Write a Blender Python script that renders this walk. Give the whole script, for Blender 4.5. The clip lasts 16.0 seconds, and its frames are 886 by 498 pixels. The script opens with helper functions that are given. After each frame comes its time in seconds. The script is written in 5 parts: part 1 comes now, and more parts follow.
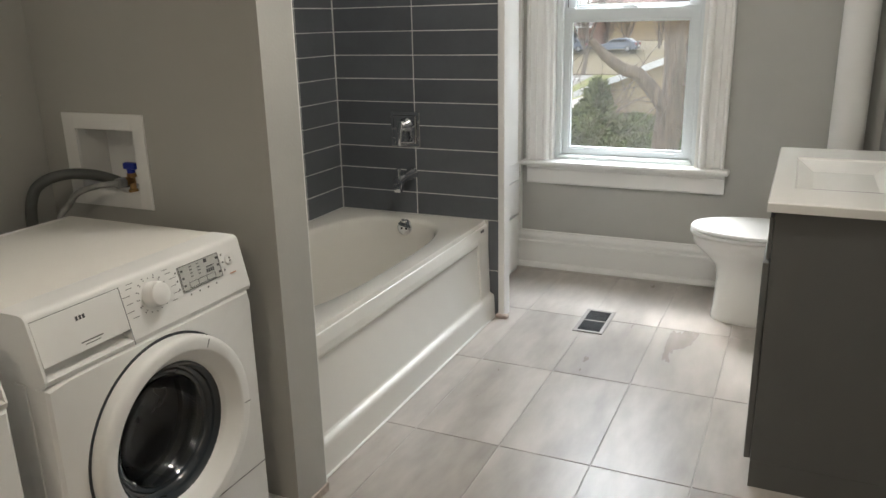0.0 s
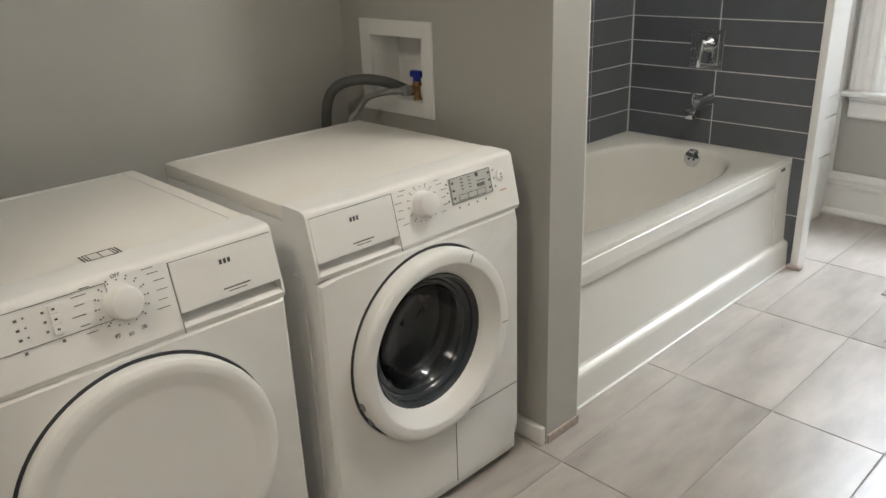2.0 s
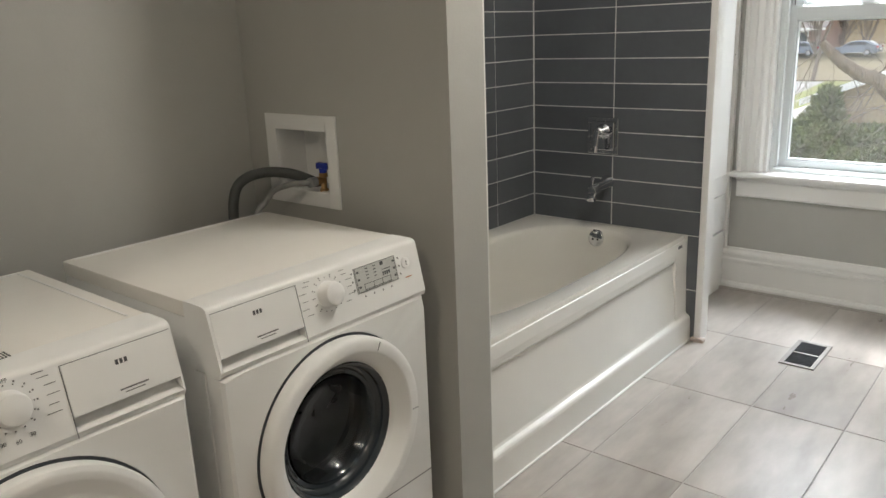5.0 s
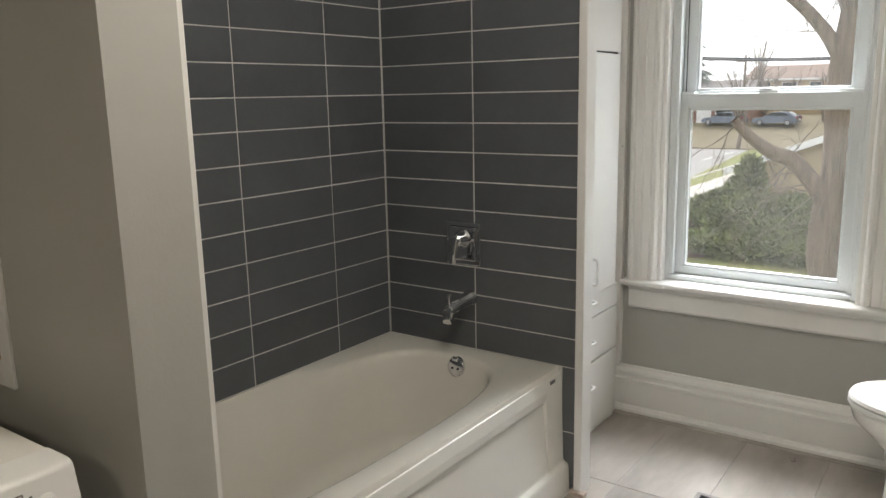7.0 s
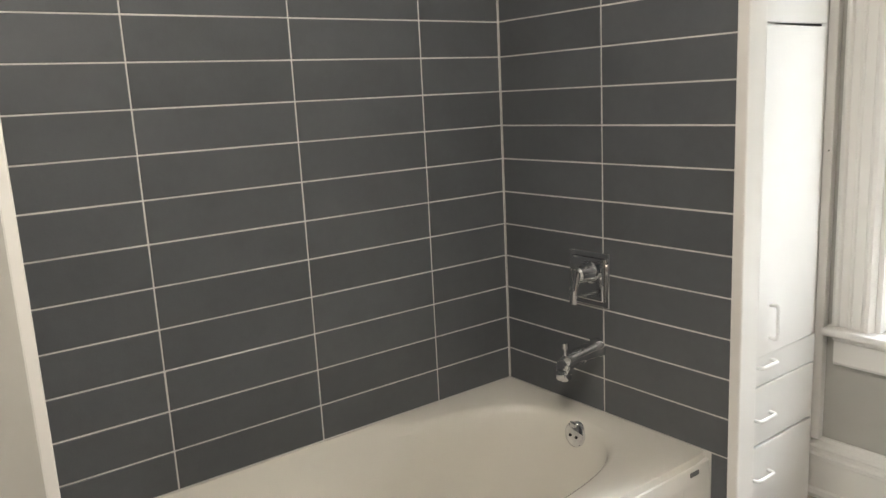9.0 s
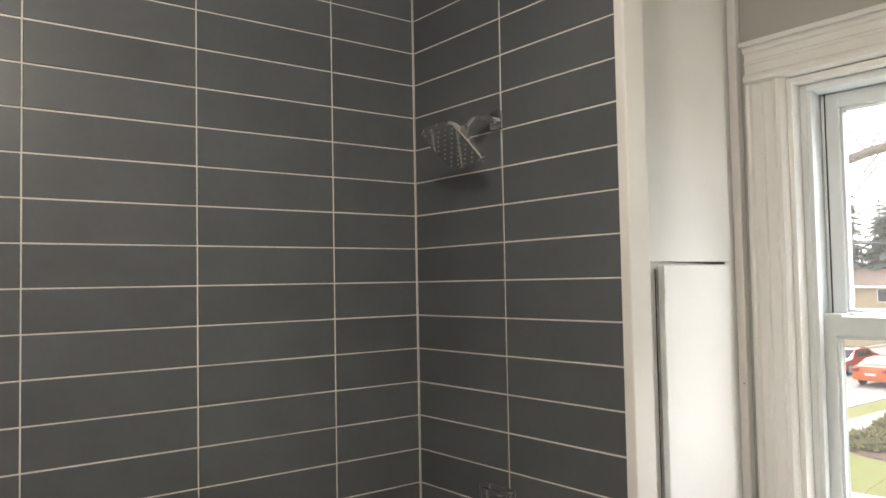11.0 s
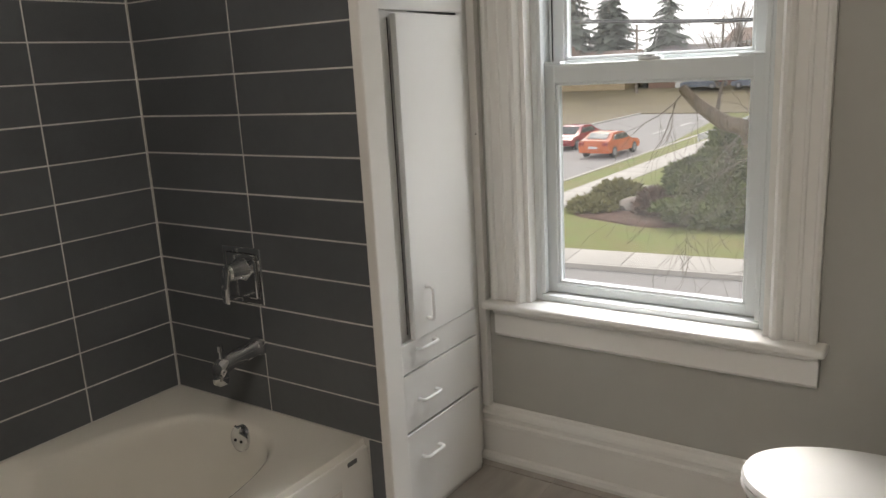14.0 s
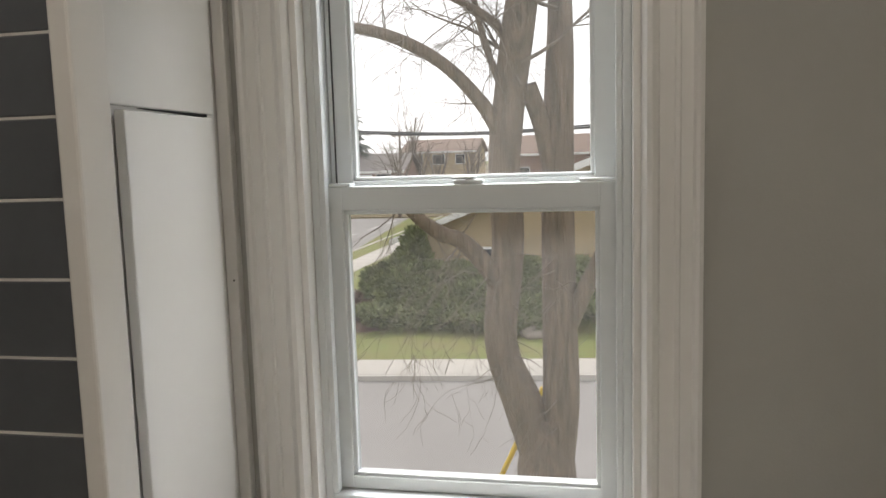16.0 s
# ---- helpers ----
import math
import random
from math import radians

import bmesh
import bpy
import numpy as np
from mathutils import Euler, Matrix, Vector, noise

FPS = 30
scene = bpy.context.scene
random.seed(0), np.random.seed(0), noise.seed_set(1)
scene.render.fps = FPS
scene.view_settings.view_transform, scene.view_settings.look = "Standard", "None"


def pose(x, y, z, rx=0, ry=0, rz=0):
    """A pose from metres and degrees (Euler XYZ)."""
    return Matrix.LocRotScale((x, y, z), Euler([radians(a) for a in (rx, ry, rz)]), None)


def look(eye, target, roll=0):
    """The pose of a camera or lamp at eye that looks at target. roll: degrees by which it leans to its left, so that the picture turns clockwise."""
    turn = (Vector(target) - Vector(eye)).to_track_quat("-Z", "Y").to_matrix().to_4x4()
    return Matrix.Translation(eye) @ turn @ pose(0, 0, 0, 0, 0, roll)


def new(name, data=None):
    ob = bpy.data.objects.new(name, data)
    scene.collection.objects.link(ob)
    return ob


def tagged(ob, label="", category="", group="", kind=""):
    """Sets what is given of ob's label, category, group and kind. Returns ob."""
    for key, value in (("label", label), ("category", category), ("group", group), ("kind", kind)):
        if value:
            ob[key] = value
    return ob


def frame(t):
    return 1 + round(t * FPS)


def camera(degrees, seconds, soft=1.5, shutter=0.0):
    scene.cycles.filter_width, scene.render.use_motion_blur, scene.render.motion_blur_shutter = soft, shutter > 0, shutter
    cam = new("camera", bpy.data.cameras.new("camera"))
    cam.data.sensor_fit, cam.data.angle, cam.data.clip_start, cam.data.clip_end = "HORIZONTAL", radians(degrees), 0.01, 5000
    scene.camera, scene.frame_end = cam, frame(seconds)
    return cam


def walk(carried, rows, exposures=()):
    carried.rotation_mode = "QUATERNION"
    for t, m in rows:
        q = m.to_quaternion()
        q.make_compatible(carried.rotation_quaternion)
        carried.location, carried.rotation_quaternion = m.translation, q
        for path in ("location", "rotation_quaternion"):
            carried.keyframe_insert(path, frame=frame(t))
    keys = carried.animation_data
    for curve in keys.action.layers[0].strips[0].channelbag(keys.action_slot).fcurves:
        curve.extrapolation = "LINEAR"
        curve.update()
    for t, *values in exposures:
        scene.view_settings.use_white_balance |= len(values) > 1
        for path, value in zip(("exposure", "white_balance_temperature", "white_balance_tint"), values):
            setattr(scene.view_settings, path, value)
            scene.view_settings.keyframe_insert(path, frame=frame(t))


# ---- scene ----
cam = camera(59.7, 16.0)
PATH = [
    (0, (2.021, -3.184, 1.343), (1.212, -1.446, 0.773), -1.3),
    (0.5, (2.016, -3.166, 1.323), (1.065, -1.53, 0.678), -1.9),
    (1, (2.003, -3.148, 1.322), (0.913, -1.622, 0.627), -2.3),
    (1.5, (1.991, -3.125, 1.32), (0.759, -1.722, 0.603), -2.4),
    (2, (1.965, -3.089, 1.309), (0.617, -1.807, 0.573), -2.2),
    (2.5, (1.945, -3.064, 1.302), (0.51, -1.895, 0.545), -2.1),
    (3, (1.943, -3.064, 1.297), (0.472, -1.962, 0.509), -2.0),
    (3.5, (1.945, -3.078, 1.289), (0.475, -1.986, 0.485), -2.0),
    (4, (1.965, -3.094, 1.292), (0.524, -1.955, 0.501), -2.2),
    (4.5, (1.989, -3.105, 1.299), (0.614, -1.826, 0.612), -2.4),
    (5, (2.011, -3.08, 1.328), (0.769, -1.609, 0.787), -2.2),
    (5.2, (2.008, -3.052, 1.338), (0.835, -1.508, 0.845), -1.9),
    (7.5, (1.862, -2.086, 1.401), (0.719, -0.491, 1.013), -1.2),
    (8, (1.801, -1.9, 1.367), (0.485, -0.482, 0.86), -1.0),
    (10.3, (1.95, -1.503, 1.485), (0.237, -0.471, 1.442), -1.1),
    (10.5, (1.959, -1.497, 1.496), (0.276, -0.417, 1.543), -0.8),
    (11, (1.987, -1.445, 1.503), (0.413, -0.216, 1.59), -1.1),
    (11.5, (2.0, -1.426, 1.469), (0.562, -0.037, 1.523), -2.1),
    (12, (2.035, -1.407, 1.468), (0.689, 0.072, 1.445), -2.5),
    (12.5, (2.027, -1.412, 1.456), (0.754, 0.124, 1.308), -3.1),
    (13, (2.03, -1.403, 1.425), (0.805, 0.153, 1.144), -3.4),
    (13.5, (2.024, -1.397, 1.402), (0.847, 0.171, 1.004), -3.5),
    (14, (2.001, -1.39, 1.393), (0.892, 0.209, 0.933), -3.1),
    (14.5, (1.906, -1.35, 1.409), (0.903, 0.324, 0.969), -2.3),
    (15, (1.723, -1.275, 1.429), (0.937, 0.537, 1.116), -1.2),
    (15.5, (1.609, -1.133, 1.429), (0.989, 0.754, 1.196), -1.4),
    (16, (1.486, -0.874, 1.439), (1.091, 1.073, 1.208), -1.7),
]
EXPOSURES = [(0.0, 2.05, 6200, 9), (3.0, 2.45, 6100, 9), (4.2, 2.45, 6150, 9), (5.2, 2.1, 6200, 9), (7.5, 1.85, 6500, 10), (8.2, 2.05, 6550, 10), (10.3, 2.95, 6600, 11), (10.7, 2.65, 6650, 11),
             (11.3, 2.1, 6800, 12), (12.0, 1.85, 6850, 13), (13.5, 1.35, 6750, 12), (14.5, 1.48, 6650, 12), (16.0, 1.25, 6700, 12)]
walk(cam, [(t, look(e, a, r)) for t, e, a, r in PATH], EXPOSURES)

# ---- world, sun and lights ----
world = bpy.data.worlds.new("overcast_sky")
scene.world = world
world.use_nodes = True
wn, wl = world.node_tree.nodes, world.node_tree.links
wn.clear()
w_out = wn.new("ShaderNodeOutputWorld")
w_bg = wn.new("ShaderNodeBackground")
w_sky = wn.new("ShaderNodeTexSky")
w_sky.sky_type = "NISHITA"
w_sky.sun_disc = False
w_sky.sun_elevation = radians(42)
w_sky.sun_rotation = radians(-35)
w_sky.air_density, w_sky.dust_density, w_sky.ozone_density = 1.0, 2.0, 1.0
w_hue = wn.new("ShaderNodeHueSaturation")
w_hue.inputs["Saturation"].default_value = 0.16
wl.new(w_sky.outputs[0], w_hue.inputs["Color"])
w_cloud = wn.new("ShaderNodeMix")
w_cloud.data_type = "RGBA"
w_cloud.inputs["Factor"].default_value = 0.65
w_cloud.inputs["B"].default_value = (6.6, 6.8, 7.1, 1)
wl.new(w_hue.outputs[0], w_cloud.inputs["A"])
wl.new(w_cloud.outputs["Result"], w_bg.inputs["Color"])
w_bg.inputs["Strength"].default_value = 0.12
wl.new(w_bg.outputs[0], w_out.inputs["Surface"])

sun = new("sun", bpy.data.lights.new("sun", "SUN"))
sun.data.energy, sun.data.angle, sun.data.color = 1.0, radians(14), (1.0, 0.95, 0.88)
sun.matrix_world = look((-12, 17, 22), (0, 0, 0))

# area lamp added out of view, boosting the sky light through the upper window
skylamp = new("window_sky_light", bpy.data.lights.new("window_sky_light", "AREA"))
skylamp.data.shape, skylamp.data.size, skylamp.data.size_y = "RECTANGLE", 1.6, 1.2
skylamp.data.energy, skylamp.data.color = 54.0, (0.92, 0.97, 1.0)
skylamp.matrix_world = look((1.19, 2.05, 3.15), (1.25, -0.6, 0.3))

# the small dome light of the bathroom and an added, unseen hall fill lamp
lamp = new("ceiling_and_fill_light", bpy.data.lights.new("ceiling_and_fill_light", "POINT"))
lamp.data.energy, lamp.data.shadow_soft_size, lamp.data.color = 7.6, 0.09, (1.0, 0.93, 0.83)
lamp.matrix_world = pose(1.55, -1.33, 2.37)
lamp = new("ceiling_and_fill_light", bpy.data.lights.new("ceiling_and_fill_light", "AREA"))
lamp.data.shape, lamp.data.size, lamp.data.energy, lamp.data.color = "DISK", 0.6, 0.5, (0.95, 0.98, 1.0)
lamp.matrix_world = pose(1.6, -3.95, 2.455)

# ---- materials ----
def mat(name, color, rough=0.5, metal=0.0, vary=0.08, scale=6.0, bump=0.0, bump_scale=60.0, second=None, stretch=(1, 1, 1),
        coat=0.0, rough_vary=0.1, detail_scale=None, spec=0.5, rand=0.0, dist=0.003):
    m = bpy.data.materials.new(name)
    m.use_nodes = True
    n, l = m.node_tree.nodes, m.node_tree.links
    b = n["Principled BSDF"]
    tc = n.new("ShaderNodeTexCoord")
    mp = n.new("ShaderNodeMapping")
    mp.inputs["Scale"].default_value = stretch
    l.new(tc.outputs["Object"], mp.inputs["Vector"])
    big = n.new("ShaderNodeTexNoise")
    big.inputs["Scale"].default_value, big.inputs["Detail"].default_value = scale, 6.0
    l.new(mp.outputs[0], big.inputs["Vector"])
    fine = n.new("ShaderNodeTexNoise")
    fine.inputs["Scale"].default_value, fine.inputs["Detail"].default_value = detail_scale or scale * 9, 4.0
    l.new(mp.outputs[0], fine.inputs["Vector"])
    blend = n.new("ShaderNodeMath")
    blend.operation = "MULTIPLY_ADD"
    l.new(fine.outputs["Fac"], blend.inputs[0])
    blend.inputs[1].default_value = 0.4
    half = n.new("ShaderNodeMath")
    half.operation = "MULTIPLY_ADD"
    l.new(big.outputs["Fac"], half.inputs[0])
    half.inputs[1].default_value, half.inputs[2].default_value = 1.2, -0.3
    l.new(half.outputs[0], blend.inputs[2])
    ramp = n.new("ShaderNodeMix")
    ramp.data_type = "RGBA"
    ramp.clamp_factor = True
    second = second or tuple(c * (1 - vary * 2) for c in color)
    ramp.inputs["A"].default_value = (*second, 1)
    ramp.inputs["B"].default_value = (*(min(1, c * (1 + vary)) for c in color), 1)
    l.new(blend.outputs[0], ramp.inputs["Factor"])
    col = ramp.outputs["Result"]
    if rand:
        oi = n.new("ShaderNodeObjectInfo")
        hs = n.new("ShaderNodeHueSaturation")
        mr = n.new("ShaderNodeMapRange")
        mr.inputs["To Min"].default_value, mr.inputs["To Max"].default_value = 1 - rand, 1 + rand
        l.new(oi.outputs["Random"], mr.inputs["Value"])
        l.new(mr.outputs[0], hs.inputs["Value"])
        l.new(col, hs.inputs["Color"])
        col = hs.outputs[0]
        off = n.new("ShaderNodeVectorMath")
        off.operation = "MULTIPLY_ADD"
        l.new(oi.outputs["Random"], off.inputs[0])
        off.inputs[1].default_value = (37.0, 51.0, 23.0)
        l.new(tc.outputs["Object"], off.inputs[2])
        l.new(off.outputs[0], mp.inputs["Vector"])
    l.new(col, b.inputs["Base Color"])
    rr = n.new("ShaderNodeMapRange")
    rr.inputs["To Min"].default_value, rr.inputs["To Max"].default_value = max(0.02, rough - rough_vary), min(1, rough + rough_vary)
    l.new(big.outputs["Fac"], rr.inputs["Value"])
    l.new(rr.outputs[0], b.inputs["Roughness"])
    b.inputs["Metallic"].default_value = metal
    b.inputs["Coat Weight"].default_value = coat
    b.inputs["Specular IOR Level"].default_value = spec
    if bump:
        bn = n.new("ShaderNodeTexNoise")
        bn.inputs["Scale"].default_value, bn.inputs["Detail"].default_value = bump_scale, 3.0
        l.new(mp.outputs[0], bn.inputs["Vector"])
        bp = n.new("ShaderNodeBump")
        bp.inputs["Strength"].default_value, bp.inputs["Distance"].default_value = bump, dist
        l.new(bn.outputs["Fac"], bp.inputs["Height"])
        l.new(bp.outputs[0], b.inputs["Normal"])
    return m

M_WALL = mat("grey_wall_paint", (0.445, 0.44, 0.415), 0.62, vary=0.03, scale=1.5, bump=0.12, bump_scale=140, rough_vary=0.05)
M_CEIL = mat("ceiling_paint", (0.78, 0.77, 0.74), 0.8, vary=0.02, scale=1.5, bump=0.1, bump_scale=90)
M_TRIM = mat("white_trim_paint", (0.80, 0.79, 0.77), 0.36, vary=0.012, scale=1.2, bump=0.05, bump_scale=30)
M_CABINET = mat("aged_white_cabinet_paint", (0.80, 0.79, 0.77), 0.42, vary=0.02, scale=2, bump=0.15, bump_scale=22)
M_RAW = mat("raw_wall_edge", (0.52, 0.44, 0.39), 0.9, vary=0.25, scale=40, bump=0.5, bump_scale=120)
M_TILE = mat("charcoal_ceramic_tile", (0.121, 0.130, 0.143), 0.33, vary=0.10, scale=5, bump=0.10, bump_scale=160, rough_vary=0.05, rand=0.06)
M_GROUT = mat("pale_grout", (0.74, 0.73, 0.70), 0.85, vary=0.08, scale=14, bump=0.3, bump_scale=300)
M_FLOORTILE = mat("stone_look_floor_tile", (0.54, 0.50, 0.46), 0.31, vary=0.04, scale=3.6, second=(0.20, 0.178, 0.158), stretch=(2.0, 0.6, 1),
                  bump=0.06, bump_scale=40, rough_vary=0.10, rand=0.05, detail_scale=11)
M_FLOORGROUT = mat("floor_grout", (0.52, 0.50, 0.47), 0.9, vary=0.2, scale=3, second=(0.27, 0.255, 0.24), bump=0.3, bump_scale=200)
M_TUB = mat("tub_acrylic", (0.80, 0.775, 0.72), 0.16, vary=0.015, scale=2, rough_vary=0.04, coat=0.4)
M_APRON = mat("tub_apron_acrylic", (0.80, 0.785, 0.75), 0.34, vary=0.015, scale=2, rough_vary=0.04, bump=0.02, bump_scale=60)
M_PORCELAIN = mat("white_porcelain", (0.82, 0.81, 0.78), 0.10, vary=0.01, scale=2, rough_vary=0.03, coat=0.5)
M_ENAMEL = mat("white_appliance_enamel", (0.80, 0.80, 0.79), 0.30, vary=0.015, scale=2.5, bump=0.03, bump_scale=220, rough_vary=0.04)
M_PLASTIC = mat("white_plastic", (0.82, 0.82, 0.81), 0.36, vary=0.015, scale=5, rough_vary=0.05)
M_WTOP = mat("appliance_top_laminate", (0.80, 0.78, 0.74), 0.42, vary=0.03, scale=3, bump=0.05, bump_scale=150)
M_SIDE = mat("grey_seam", (0.20, 0.205, 0.21), 0.45, vary=0.06, scale=4, rough_vary=0.05)
M_PRINT = mat("grey_print", (0.08, 0.08, 0.085), 0.6, vary=0.1, scale=50)
M_PRINTL = mat("pale_grey_print", (0.15, 0.15, 0.155), 0.6, vary=0.1, scale=50)
M_PRINTR = mat("orange_print", (0.55, 0.22, 0.10), 0.6, vary=0.1, scale=50)
M_LCD = mat("grey_display", (0.56, 0.57, 0.55), 0.25, vary=0.05, scale=20)
M_RUBBER = mat("dark_rubber", (0.040, 0.047, 0.055), 0.38, vary=0.2, scale=12)
M_GLASSRIM = mat("smoked_glass_rim", (0.030, 0.038, 0.046), 0.16, vary=0.05, scale=6, coat=0.5, rough_vary=0.03)
M_HOSE = mat("grey_rubber_hose", (0.09, 0.095, 0.09), 0.5, vary=0.1, scale=20, bump=0.2, bump_scale=90)
M_BRAID = mat("braided_steel_hose", (0.42, 0.42, 0.41), 0.35, metal=0.8, vary=0.2, scale=60, bump=0.8, bump_scale=420)
M_DRUM = mat("steel_drum", (0.24, 0.24, 0.25), 0.30, metal=0.9, vary=0.15, scale=20)
M_CHROME = mat("chrome", (0.75, 0.76, 0.78), 0.06, metal=1.0, vary=0.01, scale=5, rough_vary=0.02)
M_NOZZLE = mat("grey_nozzle_rubber", (0.22, 0.22, 0.22), 0.5, vary=0.1, scale=30)
M_BRASS = mat("brass", (0.48, 0.31, 0.14), 0.32, metal=1.0, vary=0.1, scale=30)
M_BLUE = mat("blue_plastic", (0.012, 0.03, 0.30), 0.4, vary=0.05, scale=20)
M_VANITY = mat("dark_grey_lacquer", (0.125, 0.125, 0.12), 0.42, vary=0.04, scale=3, rough_vary=0.05)
M_COUNTER = mat("white_cultured_marble", (0.80, 0.79, 0.76), 0.16, vary=0.02, scale=4, rough_vary=0.04, coat=0.3)
M_VINYL = mat("white_vinyl_frame", (0.70, 0.73, 0.74), 0.40, vary=0.02, scale=3, rough_vary=0.05)
M_GASKET = mat("dark_gasket", (0.04, 0.04, 0.045), 0.6, vary=0.1, scale=30)
M_VENT = mat("grey_vent_metal", (0.32, 0.30, 0.28), 0.4, metal=0.7, vary=0.15, scale=20)
M_DARK = mat("near_black", (0.015, 0.015, 0.016), 0.8, vary=0.2, scale=9)
M_HALLFLOOR = mat("hall_floor_wood", (0.30, 0.19, 0.11), 0.35, vary=0.15, scale=4, stretch=(8, 1, 1))
M_ASPHALT = mat("pale_worn_asphalt", (0.30, 0.285, 0.275), 0.9, vary=0.08, scale=0.5, bump=0.3, bump_scale=30, detail_scale=20)
M_CONCRETE = mat("pavement_concrete", (0.50, 0.47, 0.43), 0.9, vary=0.07, scale=1.2, bump=0.2, bump_scale=30, rand=0.05)
M_GRASS = mat("early_spring_grass", (0.11, 0.165, 0.032), 0.95, vary=0.3, scale=0.7, second=(0.22, 0.165, 0.075), bump=1.0, bump_scale=25, detail_scale=4)
M_DRYGRASS = mat("dry_far_grass", (0.20, 0.17, 0.10), 0.95, vary=0.2, scale=0.3, second=(0.13, 0.10, 0.065), bump=1.0, bump_scale=10, detail_scale=3)
M_MULCH = mat("brown_mulch", (0.13, 0.075, 0.055), 1.0, vary=0.3, scale=3, bump=1.0, bump_scale=25)
M_BARK = mat("grey_brown_bark", (0.25, 0.19, 0.145), 0.95, vary=0.3, scale=4, stretch=(6, 6, 0.6), bump=1.0, bump_scale=9, second=(0.06, 0.048, 0.04), dist=0.03)
M_TWIG = mat("twig_bark", (0.21, 0.175, 0.145), 0.95, vary=0.2, scale=8)
M_JUNIPER = mat("juniper_foliage", (0.17, 0.195, 0.07), 0.9, vary=0.35, scale=1.6, second=(0.045, 0.055, 0.028))
M_SPRUCE = mat("spruce_foliage", (0.13, 0.15, 0.125), 0.95, vary=0.3, scale=0.6)
M_YELLOWBUSH = mat("yellow_green_shrub", (0.27, 0.25, 0.11), 0.9, vary=0.3, scale=3)
M_DRYSHRUB = mat("dry_red_shrub", (0.20, 0.13, 0.105), 0.95, vary=0.3, scale=3)
M_BOULDER = mat("boulder_stone", (0.36, 0.31, 0.27), 0.9, vary=0.2, scale=2, bump=0.6, bump_scale=9)
M_BUFF = mat("buff_brick_wall", (0.46, 0.36, 0.23), 0.9, vary=0.1, scale=1.5, bump=0.4, bump_scale=14)
M_REDBRICK = mat("red_brick_wall", (0.29, 0.185, 0.145), 0.9, vary=0.12, scale=1.2, bump=0.3, bump_scale=10)
M_ROOF = mat("weathered_shingle", (0.22, 0.195, 0.185), 0.9, vary=0.12, scale=1.5, bump=0.6, bump_scale=9)
M_ROOFRED = mat("brown_shingle", (0.26, 0.185, 0.15), 0.9, vary=0.12, scale=1.5, bump=0.6, bump_scale=9)
M_FASCIA = mat("white_fascia", (0.78, 0.77, 0.74), 0.5, vary=0.03, scale=2)
M_WINDARK = mat("dark_window_pane", (0.04, 0.045, 0.05), 0.1, vary=0.1, scale=1)
M_CARORANGE = mat("orange_car_paint", (0.62, 0.13, 0.03), 0.22, vary=0.03, scale=1, coat=0.6)
M_CARRED = mat("dark_red_car_paint", (0.30, 0.02, 0.025), 0.22, vary=0.03, scale=1, coat=0.6)
M_CARBLUE = mat("blue_car_paint", (0.11, 0.13, 0.17), 0.25, vary=0.03, scale=1, coat=0.6)
M_TYRE = mat("tyre_rubber", (0.03, 0.03, 0.03), 0.8, vary=0.1, scale=10)
M_RIM = mat("wheel_rim", (0.35, 0.35, 0.36), 0.3, metal=0.8, vary=0.1, scale=6)
M_LAMPRED = mat("red_tail_lamp", (0.30, 0.015, 0.01), 0.25, vary=0.1, scale=6)
M_YELLOW = mat("yellow_guard", (0.70, 0.47, 0.03), 0.5, vary=0.05, scale=5)
M_WIRE = mat("black_cable", (0.06, 0.06, 0.065), 0.6, vary=0.1, scale=5)
M_POLE = mat("weathered_pole_wood", (0.24, 0.20, 0.17), 0.9, vary=0.2, scale=3, stretch=(5, 5, 0.6))

M_GLASS = bpy.data.materials.new("dimmed_veiled_glass")
M_GLASS.use_nodes = True
gb = M_GLASS.node_tree.nodes["Principled BSDF"]
gb.inputs["Transmission Weight"].default_value = 1.0
gb.inputs["Roughness"].default_value, gb.inputs["IOR"].default_value = 0.0, 1.05
# grey tint darkens the bright view outside against the room
gb.inputs["Base Color"].default_value = (0.62, 0.62, 0.61, 1)
# a thin uneven translucent veil on the panes, painting glare haze over the view
gn, gl = M_GLASS.node_tree.nodes, M_GLASS.node_tree.links
veil = gn.new("ShaderNodeBsdfTranslucent")
veil.inputs["Color"].default_value = (0.80, 0.79, 0.77, 1)
veil_noise = gn.new("ShaderNodeTexNoise")
veil_noise.inputs["Scale"].default_value, veil_noise.inputs["Detail"].default_value = 2.6, 5.0
veil_co = gn.new("ShaderNodeTexCoord")
gl.new(veil_co.outputs["Object"], veil_noise.inputs["Vector"])
amount = gn.new("ShaderNodeMapRange")
amount.inputs["From Min"].default_value, amount.inputs["From Max"].default_value = 0.3, 0.7
amount.inputs["To Min"].default_value, amount.inputs["To Max"].default_value = 0.010, 0.026
gl.new(veil_noise.outputs["Fac"], amount.inputs["Value"])
veiled = gn.new("ShaderNodeMixShader")
gl.new(amount.outputs[0], veiled.inputs[0])
gl.new(gb.outputs[0], veiled.inputs[1])
gl.new(veil.outputs[0], veiled.inputs[2])
gl.new(veiled.outputs[0], gn["Material Output"].inputs["Surface"])
M_DOORGLASS = bpy.data.materials.new("washer_door_glass")
M_DOORGLASS.use_nodes = True
gb = M_DOORGLASS.node_tree.nodes["Principled BSDF"]
gb.inputs["Transmission Weight"].default_value = 1.0
gb.inputs["Roughness"].default_value, gb.inputs["IOR"].default_value = 0.01, 1.40
gb.inputs["Base Color"].default_value = (0.72, 0.76, 0.80, 1)
M_LAMP = bpy.data.materials.new("lit_lamp_diffuser")
M_LAMP.use_nodes = True
